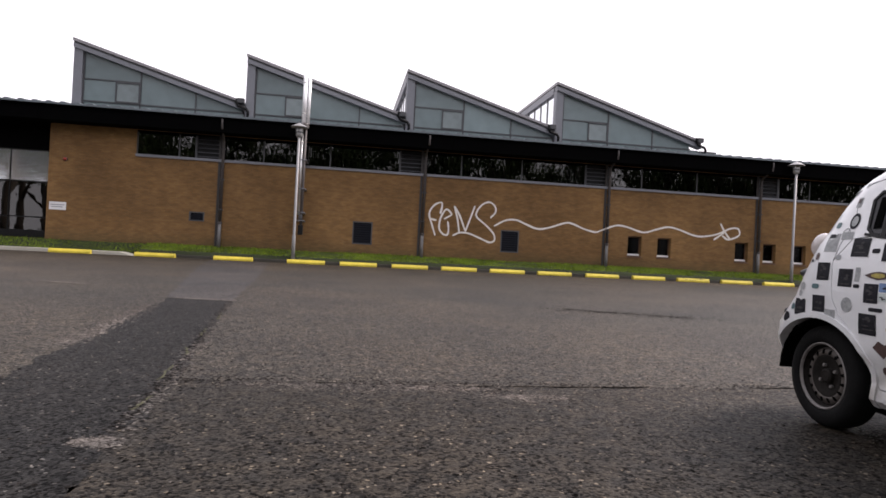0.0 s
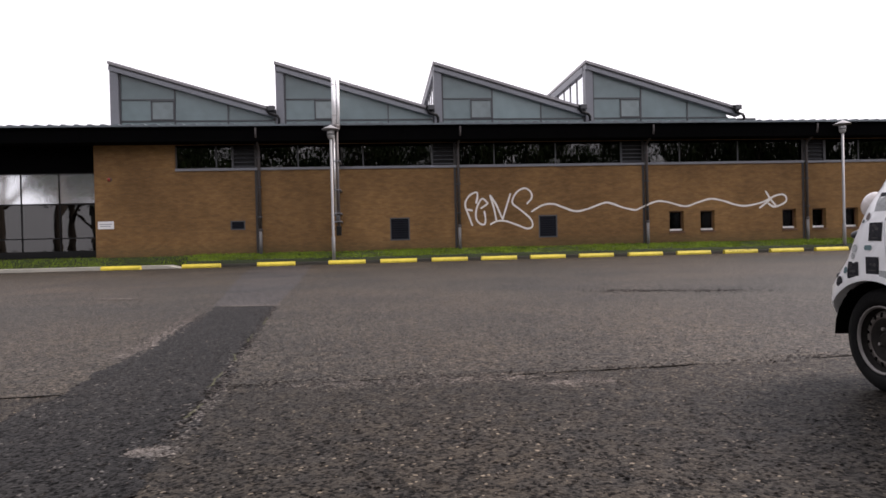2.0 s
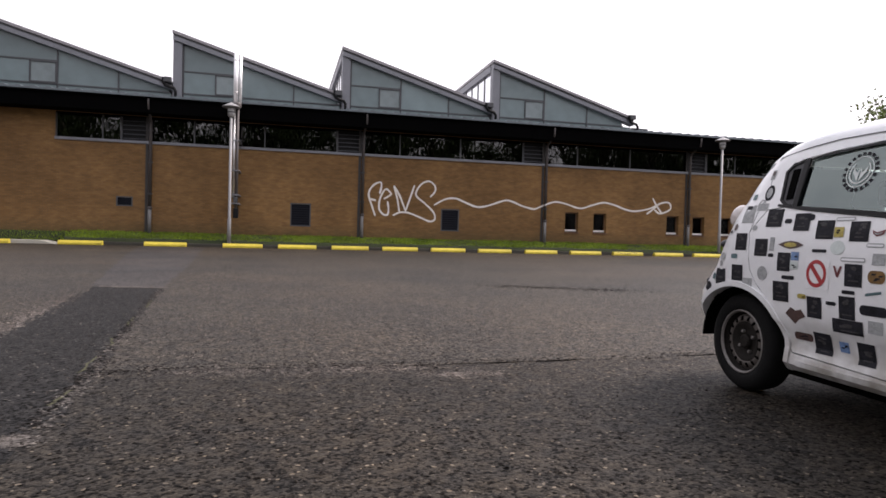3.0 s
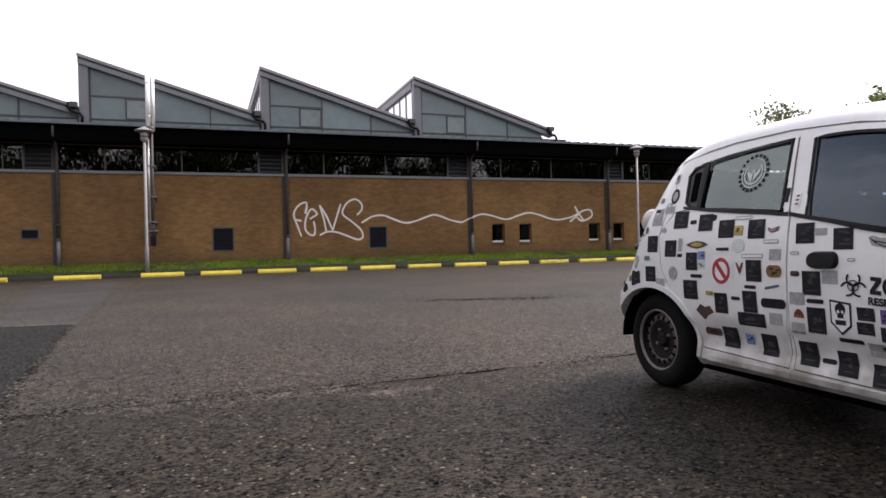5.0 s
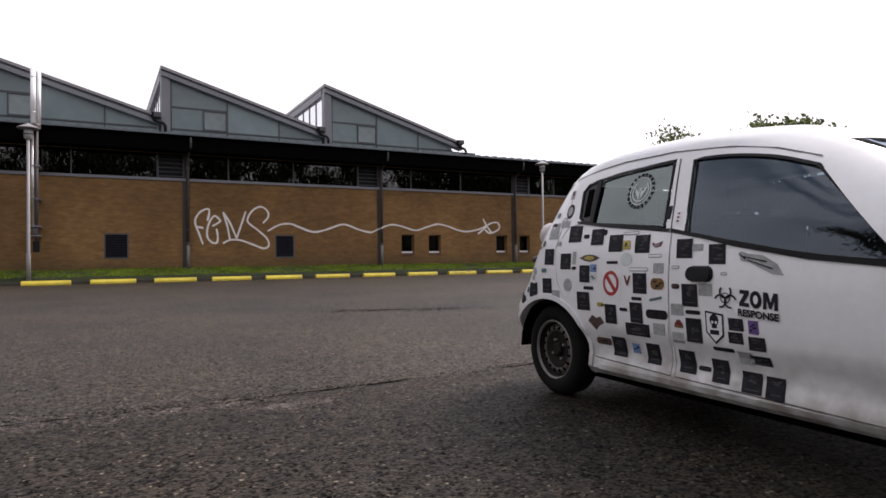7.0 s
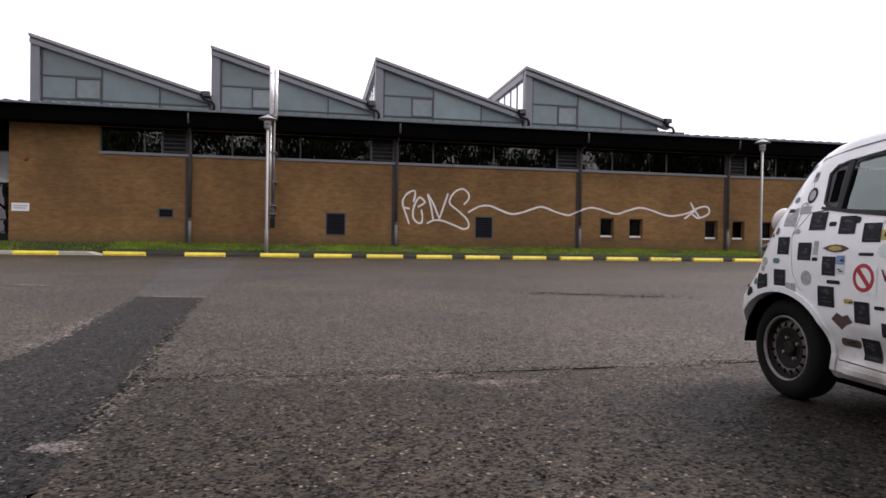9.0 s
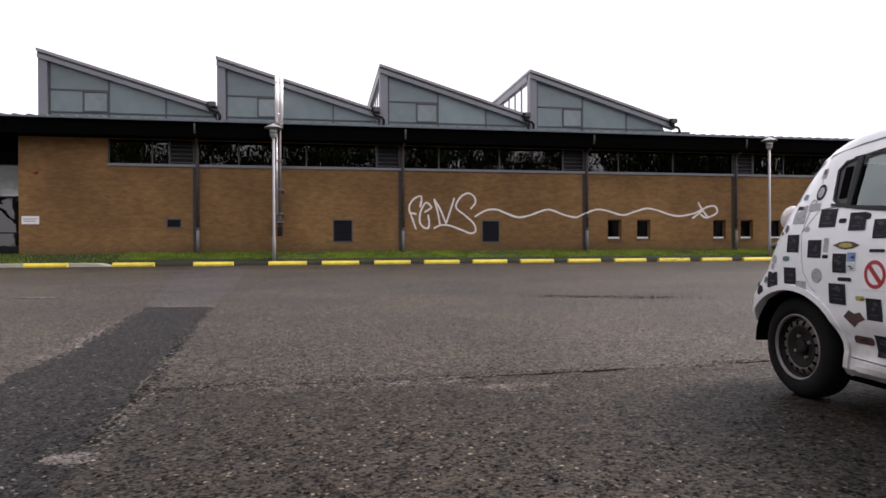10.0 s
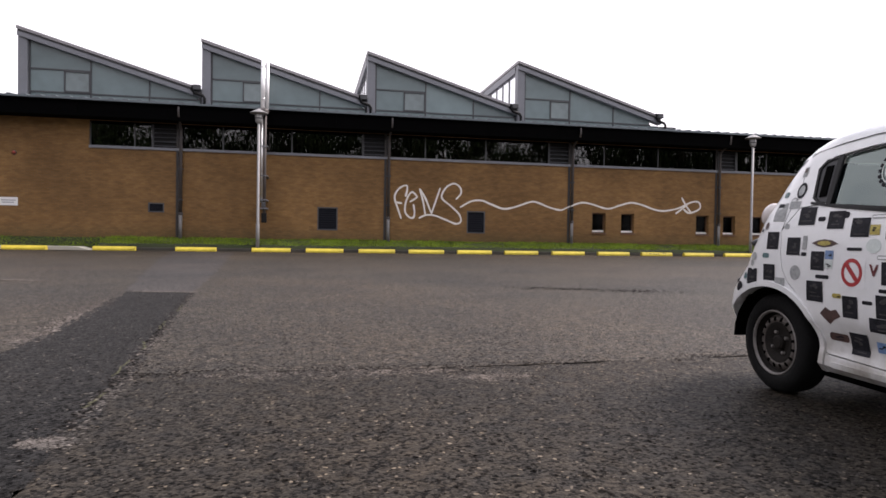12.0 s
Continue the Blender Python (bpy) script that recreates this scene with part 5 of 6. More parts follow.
def rim_strip(name, pts, width, off, material, parent, label="", closed=True, thick=0.006):
    """A narrow band that follows a line on the body's near side."""
    c = [Vector(p) for p in pts]
    b = bmesh.new()
    L = []
    n = len(c)
    for i in range(n):
        a, d = (c[i - 1], c[(i + 1) % n]) if closed else (c[max(i - 1, 0)], c[min(i + 1, n - 1)])
        t = (d - a).normalized()
        o = Vector((-t.y, t.x)) * width / 2
        row = []
        for q, h in ((c[i] - o, off - thick), (c[i] - o, off), (c[i] + o, off), (c[i] + o, off - thick)):
            row.append(b.verts.new((q.x, -(side_y(q.x, q.y) + h), q.y)))
        L.append(row)
    for i in range(n if closed else n - 1):
        u, v = L[i], L[(i + 1) % n]
        for k in range(3):
            b.faces.new((u[k], u[k + 1], v[k + 1], v[k]))
    return part(name, b, material, parent, label)


rim_strip("window_seal", grown([tuple(p) for p in spline(REARW[0], 4)] + [tuple(p) for p in spline(REARW[1], 4)][::-1], 0.004), 0.010, 0.002, BLACK, car, "black rubber window seal")
rim_strip("window_seal", grown([tuple(p) for p in spline(FRONTW[0], 4)] + [tuple(p) for p in spline(FRONTW[1], 4)][::-1], 0.004), 0.012, 0.003, BLACK, car, "black rubber window seal")
rim_strip("window_seal", grown(ring(QUARTER), 0.006), 0.016, 0.002, BLACK, car, "black rubber window seal")
rim_strip("waist_moulding", [(0.25, 1.046), (0.45, 1.018), (0.70, 0.992), (0.985, 0.968)], 0.013, 0.006, BLACK, car, "black waist strip", closed=False)
rim_strip("waist_moulding", [(0.995, 0.966), (1.2, 0.925), (1.36, 0.888), (1.7, 0.830), (2.02, 0.80)], 0.016, 0.006, BLACK, car, "black waist strip", closed=False)
# pillar between quarter light and rear door glass; a black strip paints the grip's recess shade
rim_strip("pillar_trim", [(0.372, 1.03), (0.366, 1.15), (0.366, 1.285)], 0.030, 0.004, BLACK, car, "black pillar beside the rear door grip", closed=False)
rim_strip("door_grip", [(0.312, 1.075), (0.306, 1.15), (0.302, 1.235)], 0.046, 0.001, LINER, car, "rear door grip drawn as a flat black strip", closed=False)
rim_strip("b_pillar", [(0.992, 0.962), (0.978, 1.10), (0.966, 1.20), (0.955, 1.318)], 0.006, 0.004, GREY_DARK, car, "dark door gap in the pillar", closed=False, thick=0.003)
rim_strip("roof_seam", [(-0.02, 1.22), (0.06, 1.275), (0.175, 1.318), (0.35, 1.345), (0.54, 1.362), (0.90, 1.362), (1.25, 1.332), (1.47, 1.290), (1.66, 1.228)], 0.005, 0.004, GREY_DARK, car, "dark roof seam", closed=False, thick=0.003)
rim_strip("side_seam", [(0.075, 0.905), (0.10, 1.00), (0.15, 1.12), (0.13, 1.20)], 0.004, 0.001, GREY, car, "thin panel seam", closed=False, thick=0.002)

# wheel arches: pale lips outside, black liners inside
for c, rx, rz in ((-0.004, 0.384, 0.325), (2.375, 0.345, 0.315)):
    pts = [(c + (rx + 0.012) * math.cos(a), 0.27 + (rz + 0.012) * math.sin(a)) for a in [radians(-12 + 204 * k / 30) for k in range(31)]]
    rim_strip("arch_lip", pts, 0.030, 0.010, PAINT, car, "rolled white wheel-arch lip", closed=False, thick=0.02)
    for sg in (-1, 1):
        b = bmesh.new()
        add_lathe(b, [(0.10, 0.0), (0.335, 0.0), (0.335, 0.20), (0.325, 0.20), (0.325, 0.01), (0.10, 0.01)], 28, "y")
        for v in b.verts:
            v.co = Vector((c + v.co.x * (rx - 0.003) / 0.335, sg * (0.49 + v.co.y * 1.02), 0.27 + v.co.z * (rz - 0.003) / 0.335))
        bmesh.ops.bisect_plane(b, geom=b.verts[:] + b.edges[:] + b.faces[:], plane_co=(0, 0, 0.262), plane_no=(0, 0, -1), clear_outer=True)
        part("arch_liner", b, LINER, car, "black wheel-arch liner")

# screens
for zs_, FT in (((0.98, 1.06, 1.14, 1.22, 1.29), FRONT), ((1.05, 1.11, 1.17, 1.23, 1.30), REAR)):
    b = bmesh.new()
    g = [[b.verts.new((interp(z, FT) - (0.02 if FT is FRONT else -0.02), y, z)) for y in (-0.45, -0.2, 0, 0.2, 0.45)] for z in zs_]
    for u, v in zip(g, g[1:]):
        for k in range(4):
            b.faces.new((u[k], u[k + 1], v[k + 1], v[k]))
    p = part("screen_pane", b, CARGLASS, car, "car screen glass", smooth=True)
    p.visible_shadow = False
# underside and sills
part("underbody", box(-0.25, 2.85, -0.56, 0.56, 0.13, 0.215, 0.02), LINER, car, "black underbody")
rim_strip("sill", [(0.46, 0.245), (0.8, 0.243), (1.2, 0.24), (1.6, 0.236), (2.03, 0.232)], 0.028, 0.008, PAINT, car, "white sill below the doors", closed=False, thick=0.03)


# wheels
def wheel(s, y, flip):
    m = pose(s, y, 0.276, 0, 0, 180 if flip else 0)
    w = new("wheel")
    w.parent = car
    w.matrix_local = m
    w["label"] = "steel wheel with black tyre and no hub cap"
    ty = bmesh.new()
    add_lathe(ty, [(0.180, 0.06), (0.185, 0.075), (0.215, 0.082), (0.252, 0.077), (0.271, 0.058), (0.276, 0.03), (0.276, -0.03), (0.271, -0.058), (0.252, -0.077), (0.215, -0.082), (0.185, -0.075), (0.180, -0.06)], 44, "y", cap=False)
    part("tyre", ty, RUBBER, w, smooth=True)
    rm = bmesh.new()
    add_lathe(rm, [(0.168, -0.066), (0.172, -0.074), (0.176, -0.078), (0.181, -0.077), (0.183, -0.068)], 44, "y", cap=False)
    part("rim", rm, RIM, w, "worn silver rim flange", smooth=True)
    dk = bmesh.new()
    add_lathe(dk, [(0.174, -0.068), (0.166, -0.030), (0.150, -0.028), (0.125, -0.045), (0.100, -0.050), (0.075, -0.030), (0.05, -0.030), (0.03, -0.032)], 36, "y", cap=False)
    part("disc", dk, RIM_DARK, w, "dirty dark wheel disc", smooth=True)
    sr = bmesh.new()
    add_lathe(sr, [(0.112, -0.044), (0.118, -0.051), (0.134, -0.050), (0.150, -0.040), (0.157, -0.031)], 40, "y", cap=False)
    part("slot_ring", sr, RIM_RING, w, "rusty grey slotted ring", smooth=True)
    # Slots are raised ovals; the shade of the openings is their black colour.
    for k in range(16):
        a = 2 * math.pi * (k + 0.5) / 16
        sl = bmesh.new()
        rim_pts = [(0.133 + 0.013 * math.cos(q), 0.0085 * math.sin(q)) for q in [2 * math.pi * i / 10 for i in range(10)]]
        lo_ = [sl.verts.new((r, -0.040, z)) for r, z in rim_pts]
        hi_ = [sl.verts.new((r, -0.0535 + (r - 0.133) * 0.42, z)) for r, z in rim_pts]
        sl.faces.new(hi_)
        for i in range(10):
            sl.faces.new((lo_[i], lo_[(i + 1) % 10], hi_[(i + 1) % 10], hi_[i]))
        bmesh.ops.rotate(sl, verts=sl.verts, cent=(0, 0, 0), matrix=Matrix.Rotation(a, 3, "Y"))
        part("slot", sl, LINER, w, "wheel slot drawn as a raised black oval")
    part("hub", add_lathe(bmesh.new(), [(0.042, -0.028), (0.040, -0.05), (0.030, -0.058)], 20, "y"), RIM_DARK, w)
    for k in range(4):
        a = 2 * math.pi * k / 4 + 0.5
        part("bolt", add_lathe(bmesh.new(), [(0.010, -0.028), (0.010, -0.045), (0.007, -0.048)], 6, "y", (0.062 * math.cos(a), 0, 0.062 * math.sin(a))), RIM, w)


wheel(-0.015, -0.618, False)
wheel(2.375, -0.618, False)
wheel(-0.015, 0.655, True)
wheel(2.375, 0.655, True)

# lamps and bumper details
tl = bmesh.new()
bmesh.ops.create_uvsphere(tl, u_segments=16, v_segments=12, radius=1)
for v in tl.verts:
    v.co = Vector((-0.150 + v.co.x * 0.075, -0.620 + v.co.y * 0.052, 0.995 + v.co.z * 0.068 + 0.25 * v.co.x * 0.06))
part("tail_lamp", tl, LENS, car, "bulging pale tail lamp", smooth=True)
tl = bmesh.new()
bmesh.ops.create_uvsphere(tl, u_segments=14, v_segments=10, radius=1)
for v in tl.verts:
    v.co = Vector((-0.205 + v.co.x * 0.06, -0.630 + v.co.y * 0.055, 0.815 + v.co.z * 0.060))
part("reverse_lamp", tl, LENS, car, "round pale lamp", smooth=True)
tl = bmesh.new()
bmesh.ops.create_uvsphere(tl, u_segments=14, v_segments=10, radius=1)
for v in tl.verts:
    v.co = Vector((-0.222 + v.co.x * 0.045, -0.655 + v.co.y * 0.038, 0.832 + v.co.z * 0.026))
part("lamp_lens", tl, CHARCOAL, car, "dark lens in the lower lamp", smooth=True)
for a, y, z in ((-0.360, -0.668, 0.60), (-0.405, -0.600, 0.505)):
    rf = bmesh.new()
    bmesh.ops.create_uvsphere(rf, u_segments=12, v_segments=8, radius=1)
    for v in rf.verts:
        v.co = Vector((a + v.co.x * 0.026, y + v.co.y * 0.022, z + v.co.z * 0.022))
    part("reflector", rf, CHARCOAL, car, "dark bumper reflector", smooth=True)
part("headlining", box(0.1, 1.4, -0.42, 0.42, 1.37, 1.39), CEILING, car, "pale headlining")

# seats
def seat(s, y, w):
    st = bmesh.new()
    add_box(st, s - 0.10, s + 0.42, y - w / 2, y + w / 2, 0.42, 0.58, 0.05)
    add_box(st, s - 0.26, s - 0.08, y - w / 2, y + w / 2, 0.50, 1.03, 0.05)
    add_box(st, s - 0.27, s - 0.16, y - 0.13, y + 0.13, 1.05, 1.20, 0.04)
    part("seat", st, SEATM, car, "dark cloth seat", smooth=False)


seat(1.35, -0.34, 0.48)
seat(1.35, 0.34, 0.48)
seat(0.55, 0.0, 1.10)
part("dashboard", box(1.98, 2.35, -0.62, 0.62, 0.55, 0.86, 0.06), BLACK, car, "black dashboard")
part("parcel_shelf", box(-0.2, 0.25, -0.5, 0.5, 0.90, 0.92, 0.005), BLACK, car, "dark parcel shelf")


# stickers: thin films that lie on the body
def door_of(s, z):
    if z < 0.98 and 0.11 < s < 0.99 and z > 0.30:
        return door_parts["rear_door"]
    if z < 0.93 and 1.0 < s < 2.08:
        return door_parts["front_door"]
    return car


def film(name, pts, material, label="", off=0.0022, cells=4, parent=None):
    """A film with an outline in (s, z), cut into strips so that it bends with the panel."""
    b = bmesh.new()
    b.faces.new([b.verts.new((s, 0, z)) for s, z in pts])
    z0, z1 = min(p[1] for p in pts), max(p[1] for p in pts)
    for k in range(1, cells):
        z = z0 + (z1 - z0) * k / cells
        bmesh.ops.bisect_plane(b, geom=b.verts[:] + b.edges[:] + b.faces[:], plane_co=(0, 0, z), plane_no=(0, 0, 1))
    for v in b.verts:
        v.co.y = -(side_y(v.co.x, v.co.z) + off)
    s, z = sum(p[0] for p in pts) / len(pts), (z0 + z1) / 2
    return part(name, b, material, parent or door_of(s, z), label)


def rect(r, slant=0.0):
    s0, s1, z0, z1 = r
    return [(s0, z0), (s1, z0), (s1 + slant, z1), (s0 + slant, z1)]


def oval(s, z, a, h, n=18):
    return [(s + a * math.cos(2 * math.pi * k / n), z + h * math.sin(2 * math.pi * k / n)) for k in range(n)]


def rounded(r, n=5):
    s0, s1, z0, z1 = r
    q = min(s1 - s0, z1 - z0) * 0.45
    out = []
    for cx, cz, a0 in ((s1 - q, z1 - q, 0), (s0 + q, z1 - q, 90), (s0 + q, z0 + q, 180), (s1 - q, z0 + q, 270)):
        out += [(cx + q * math.cos(radians(a0 + 90 * k / n)), cz + q * math.sin(radians(a0 + 90 * k / n))) for k in range(n + 1)]
    return out


CARDS = [(0.194, 0.312, 0.93, 1.024), (0.403, 0.509, 0.909, 0.997), (0.56, 0.667, 0.869, 0.959), (0.761, 0.865, 0.86, 0.951), (1.043, 1.138, 0.832, 0.921), (1.232, 1.322, 0.804, 0.892), (-0.03, 0.065, 0.8, 0.896), (0.137, 0.237, 0.773, 0.866), (0.324, 0.415, 0.702, 0.797), (-0.187, -0.097, 0.596, 0.688), (-0.041, 0.055, 0.627, 0.717), (0.303, 0.415, 0.546, 0.648), (0.542, 0.633, 0.489, 0.591), (0.736, 0.825, 0.508, 0.611), (0.76, 0.856, 0.657, 0.759)]
CARDS_LOW = [(1.084, 1.176, 0.612, 0.714), (1.104, 1.195, 0.451, 0.56), (0.567, 0.673, 0.318, 0.421), (0.819, 0.912, 0.311, 0.412), (1.032, 1.128, 0.3, 0.405), (1.221, 1.312, 0.285, 0.388), (1.376, 1.473, 0.268, 0.356), (1.49, 1.576, 0.262, 0.351), (1.339, 1.413, 0.525, 0.577), (1.336, 1.409, 0.47, 0.518), (1.435, 1.514, 0.451, 0.507), (0.699, 0.87, 0.442, 0.506), (1.428, 1.525, 0.391, 0.429)]
rs = random.Random(9)
for r in CARDS + CARDS_LOW:
    c = film("sticker", rect(r, -0.004), CARD, "black printed card sticker")
    s0, s1, z0, z1 = r
    # worn grey printing: blotches of a picture above, a line of text below
    for k in range(4):
        cx, cz = s0 + (s1 - s0) * rs.uniform(0.3, 0.7), z0 + (z1 - z0) * rs.uniform(0.42, 0.85)
        a, h = (s1 - s0) * rs.uniform(0.08, 0.22), (z1 - z0) * rs.uniform(0.04, 0.11)
        blot = [(cx + a * rs.uniform(0.6, 1.2) * math.cos(2 * math.pi * q / 8), cz + h * rs.uniform(0.6, 1.2) * math.sin(2 * math.pi * q / 8)) for q in range(8)]
        film("printing", blot, CARD_P, "", 0.0032 + 0.0002 * k, 1, c)
    zz = z0 + (z1 - z0) * rs.uniform(0.14, 0.26)
    film("printing", rect((s0 + (s1 - s0) * rs.uniform(0.15, 0.3), s1 - (s1 - s0) * rs.uniform(0.12, 0.3), zz - 0.003, zz + 0.003)), CARD_P, "", 0.0034, 1, c)
BARS = [(0.331, 0.382, 0.948, 0.971), (0.55, 0.64, 0.805, 0.82), (0.494, 0.532, 0.96, 0.991), (0.247, 0.289, 0.771, 0.79), (0.36, 0.449, 0.662, 0.681), (0.657, 0.716, 0.562, 0.579), (0.748, 0.821, 0.622, 0.639), (1.103, 1.188, 0.578, 0.596), (1.246, 1.356, 0.428, 0.446), (1.139, 1.209, 0.324, 0.345), (-0.293, -0.232, 0.546, 0.605), (0.848, 0.99, 0.539, 0.583)]
for r in BARS:
    film("sticker", rounded(r), CARD, "small black sticker")
GREYS = [(-0.015, 0.081, 0.954, 1.053), (0.25, 0.282, 0.803, 0.875), (0.899, 0.966, 0.76, 0.809), (0.893, 0.968, 0.463, 0.518), (1.18, 1.255, 0.664, 0.719), (1.014, 1.09, 0.568, 0.62), (1.016, 1.087, 0.438, 0.487), (1.131, 1.196, 0.865, 0.895), (1.369, 1.442, 0.385, 0.439), (0.055, 0.135, 0.593, 0.647), (0.092, 0.173, 1.02, 1.06)]
for r in GREYS:
    film("sticker", rect(r), CARD_G, "grey patterned sticker")
for r in ((0.667, 0.777, 0.954, 0.972), (0.859, 0.95, 0.835, 0.854), (0.729, 0.865, 0.768, 0.788), (1.299, 1.334, 0.756, 0.77), (1.016, 1.064, 0.783, 0.798)):
    c = film("sticker", rounded(r), CARD_G, "grey sticker with a pale panel")
    film("panel", rounded((r[0] + 0.005, r[1] - 0.005, r[2] + 0.005, r[3] - 0.005)), STK["white"], "", 0.0034, 1, c)
film("sticker", oval(0.702, 0.83, 0.042, 0.033), STK["pale"], "pale round sticker")
for col, r in (("gold", (0.883, 0.972, 0.681, 0.736)), ("brown", (1.019, 1.068, 0.689, 0.713)), ("brown", (0.433, 0.556, 0.366, 0.404)), ("yellow", (0.671, 0.727, 0.879, 0.926)), ("blue", (0.418, 0.471, 0.76, 0.803)), ("pale", (0.418, 0.471, 0.715, 0.755)), ("yellow", (0.476, 0.533, 0.575, 0.597)), ("blue", (0.717, 0.771, 0.35, 0.399)), ("violet", (1.436, 1.484, 0.519, 0.574))):
    square = r in ((0.671, 0.727, 0.879, 0.926), (0.418, 0.471, 0.76, 0.803), (0.418, 0.471, 0.715, 0.755), (0.717, 0.771, 0.35, 0.399), (1.436, 1.484, 0.519, 0.574))
    c = film("sticker", rect(r, -0.003) if square else rounded(r), STK[col], f"{col} sticker with dark printing")
    a, h = (r[1] - r[0]) / 2, (r[3] - r[2]) / 2
    for k in range(4):
        cx, cz = (r[0] + r[1]) / 2 + a * rs.uniform(-0.55, 0.55), (r[2] + r[3]) / 2 + h * rs.uniform(-0.5, 0.5)
        film("printing", rect((cx - a * rs.uniform(0.1, 0.4), cx + a * rs.uniform(0.1, 0.4), cz - h * 0.13, cz + h * 0.13), 0.004), CARD, "", 0.0032 + 0.0002 * k, 1, c)
film("sticker", [(0.875, 0.622), (0.957, 0.638), (0.957, 0.650), (0.875, 0.634)], STK["teal"], "thin teal sticker")
film("sticker", [(0.88, 0.912), (0.905, 0.902), (0.948, 0.915), (0.94, 0.893), (0.905, 0.884), (0.885, 0.895)], STK["oxblood"], "curved dark red sticker")
film("sticker", [(0.892, 0.901), (0.910, 0.897), (0.936, 0.904), (0.930, 0.897), (0.908, 0.890), (0.895, 0.894)], CARD_G, "pale streak on the red sticker", 0.0034, 1)
film("sticker", [(0.394, 0.49), (0.43, 0.525), (0.465, 0.51), (0.50, 0.52), (0.53, 0.488), (0.49, 0.47), (0.46, 0.443), (0.43, 0.465)], STK["brown"], "dark four-cornered sticker")
film("sticker", [(1.031, 0.51), (1.086, 0.51), (1.083, 0.528), (1.066, 0.547), (1.050, 0.547), (1.034, 0.528)], STK["oxblood"], "arched dark red sticker")
film("sticker", [(1.036, 0.512), (1.081, 0.512), (1.078, 0.521), (1.039, 0.521)], STK["gold"], "gold foot of the arched sticker", 0.0034, 1)
c = film("sticker", [(0.313, 0.838)] + [(0.36, 0.853), (0.402, 0.858), (0.45, 0.853), (0.492, 0.838), (0.45, 0.823), (0.402, 0.817), (0.36, 0.823)], STK["brown"], "pointed oval brown sticker")
film("stripe", oval(0.402, 0.838, 0.045, 0.012), STK["yellow"], "", 0.0034, 2, c)
film("sticker", [(0.69, 0.746), (0.702, 0.746), (0.716, 0.716), (0.730, 0.746), (0.742, 0.746), (0.722, 0.694), (0.712, 0.694)], STK["oxblood"], "dark red V-shaped sticker")
film("sticker", oval(0.212, 0.682, 0.038, 0.038), CARD_G, "white and grey emblem sticker")
c = film("sticker", oval(0.152, 1.117, 0.034, 0.043), CARD, "dark oval sticker on the pillar")
film("printing", oval(0.152, 1.117, 0.022, 0.028), CARD_G, "", 0.0034, 3, c)
c = film("sticker", rect((0.118, 0.152, 1.192, 1.245)), CARD_G, "grey and red-brown sticker on the pillar")
film("printing", rect((0.124, 0.146, 1.215, 1.238)), STK["brown"], "", 0.0034, 1, c)
# scraps over the tail corner and pillar
for k, (a, z) in enumerate(((-0.06, 1.17), (-0.02, 1.24), (0.03, 1.10), (0.06, 1.28), (-0.07, 1.09), (-0.10, 0.905), (-0.14, 0.76), (-0.03, 0.765), (-0.15, 0.72), (-0.06, 0.93), (0.02, 1.04), (0.14, 1.31), (-0.21, 0.64), (0.11, 0.925))):
    w2, h2 = rs.uniform(0.012, 0.028), rs.uniform(0.008, 0.022)
    film("sticker", rounded((a - w2, a + w2, z - h2, z + h2)), (CARD, CARD_G, STK["teal"], CARD_G, STK["brown"])[k % 5], "small scrap sticker on the rear corner")
film("sticker", rect((0.945, 0.972, 1.02, 1.085)), CARD, "dark sticker on the door pillar")
c = film("sticker", rect((1.006, 1.040, 0.992, 1.06)), STK["white"], "small white sticker with red marks on the pillar")
for zz in (1.008, 1.026, 1.044):
    film("printing", oval(1.023, zz, 0.010, 0.005, 8), STK["oxblood"], "", 0.0034, 1, c)


def loop_film(name, s, z, a, h, width, material, label, parent, a0=0, a1=360, off=0.003, n=36):
    """A ring or arc on the door."""
    b = bmesh.new()
    inn, out = [], []
    for k in range(n + 1):
        t = radians(a0 + (a1 - a0) * k / n)
        for l, f in ((inn, 1), (out, 1 + width)):
            x, y = s + a * f * math.cos(t), z + h * f * math.sin(t)
            l.append(b.verts.new((x, -(side_y(x, y) + off), y)))
    for k in range(n):
        b.faces.new((inn[k], inn[k + 1], out[k + 1], out[k]))
    return part(name, b, material, parent, label)


loop_film("sticker", 0.118, 1.052, 0.022, 0.024, 0.25, CARD_G, "oval outline sticker on the pillar", car, off=0.003, n=18)

# round red prohibition sticker
c = film("sticker", rect((0.520, 0.668, 0.63, 0.775)), STK["white"], "white sticker with a red ring and bar", 0.0022, 4)
film("shape", oval(0.592, 0.703, 0.030, 0.036), STK["white"], "", 0.0030, 3, c)
loop_film("ring", 0.592, 0.703, 0.045, 0.048, 0.38, STK["red"], "red ring", c, off=0.0036)
film("bar", [(0.550, 0.735), (0.568, 0.749), (0.636, 0.670), (0.618, 0.656)], STK["red"], "red bar", 0.0042, 4, c)
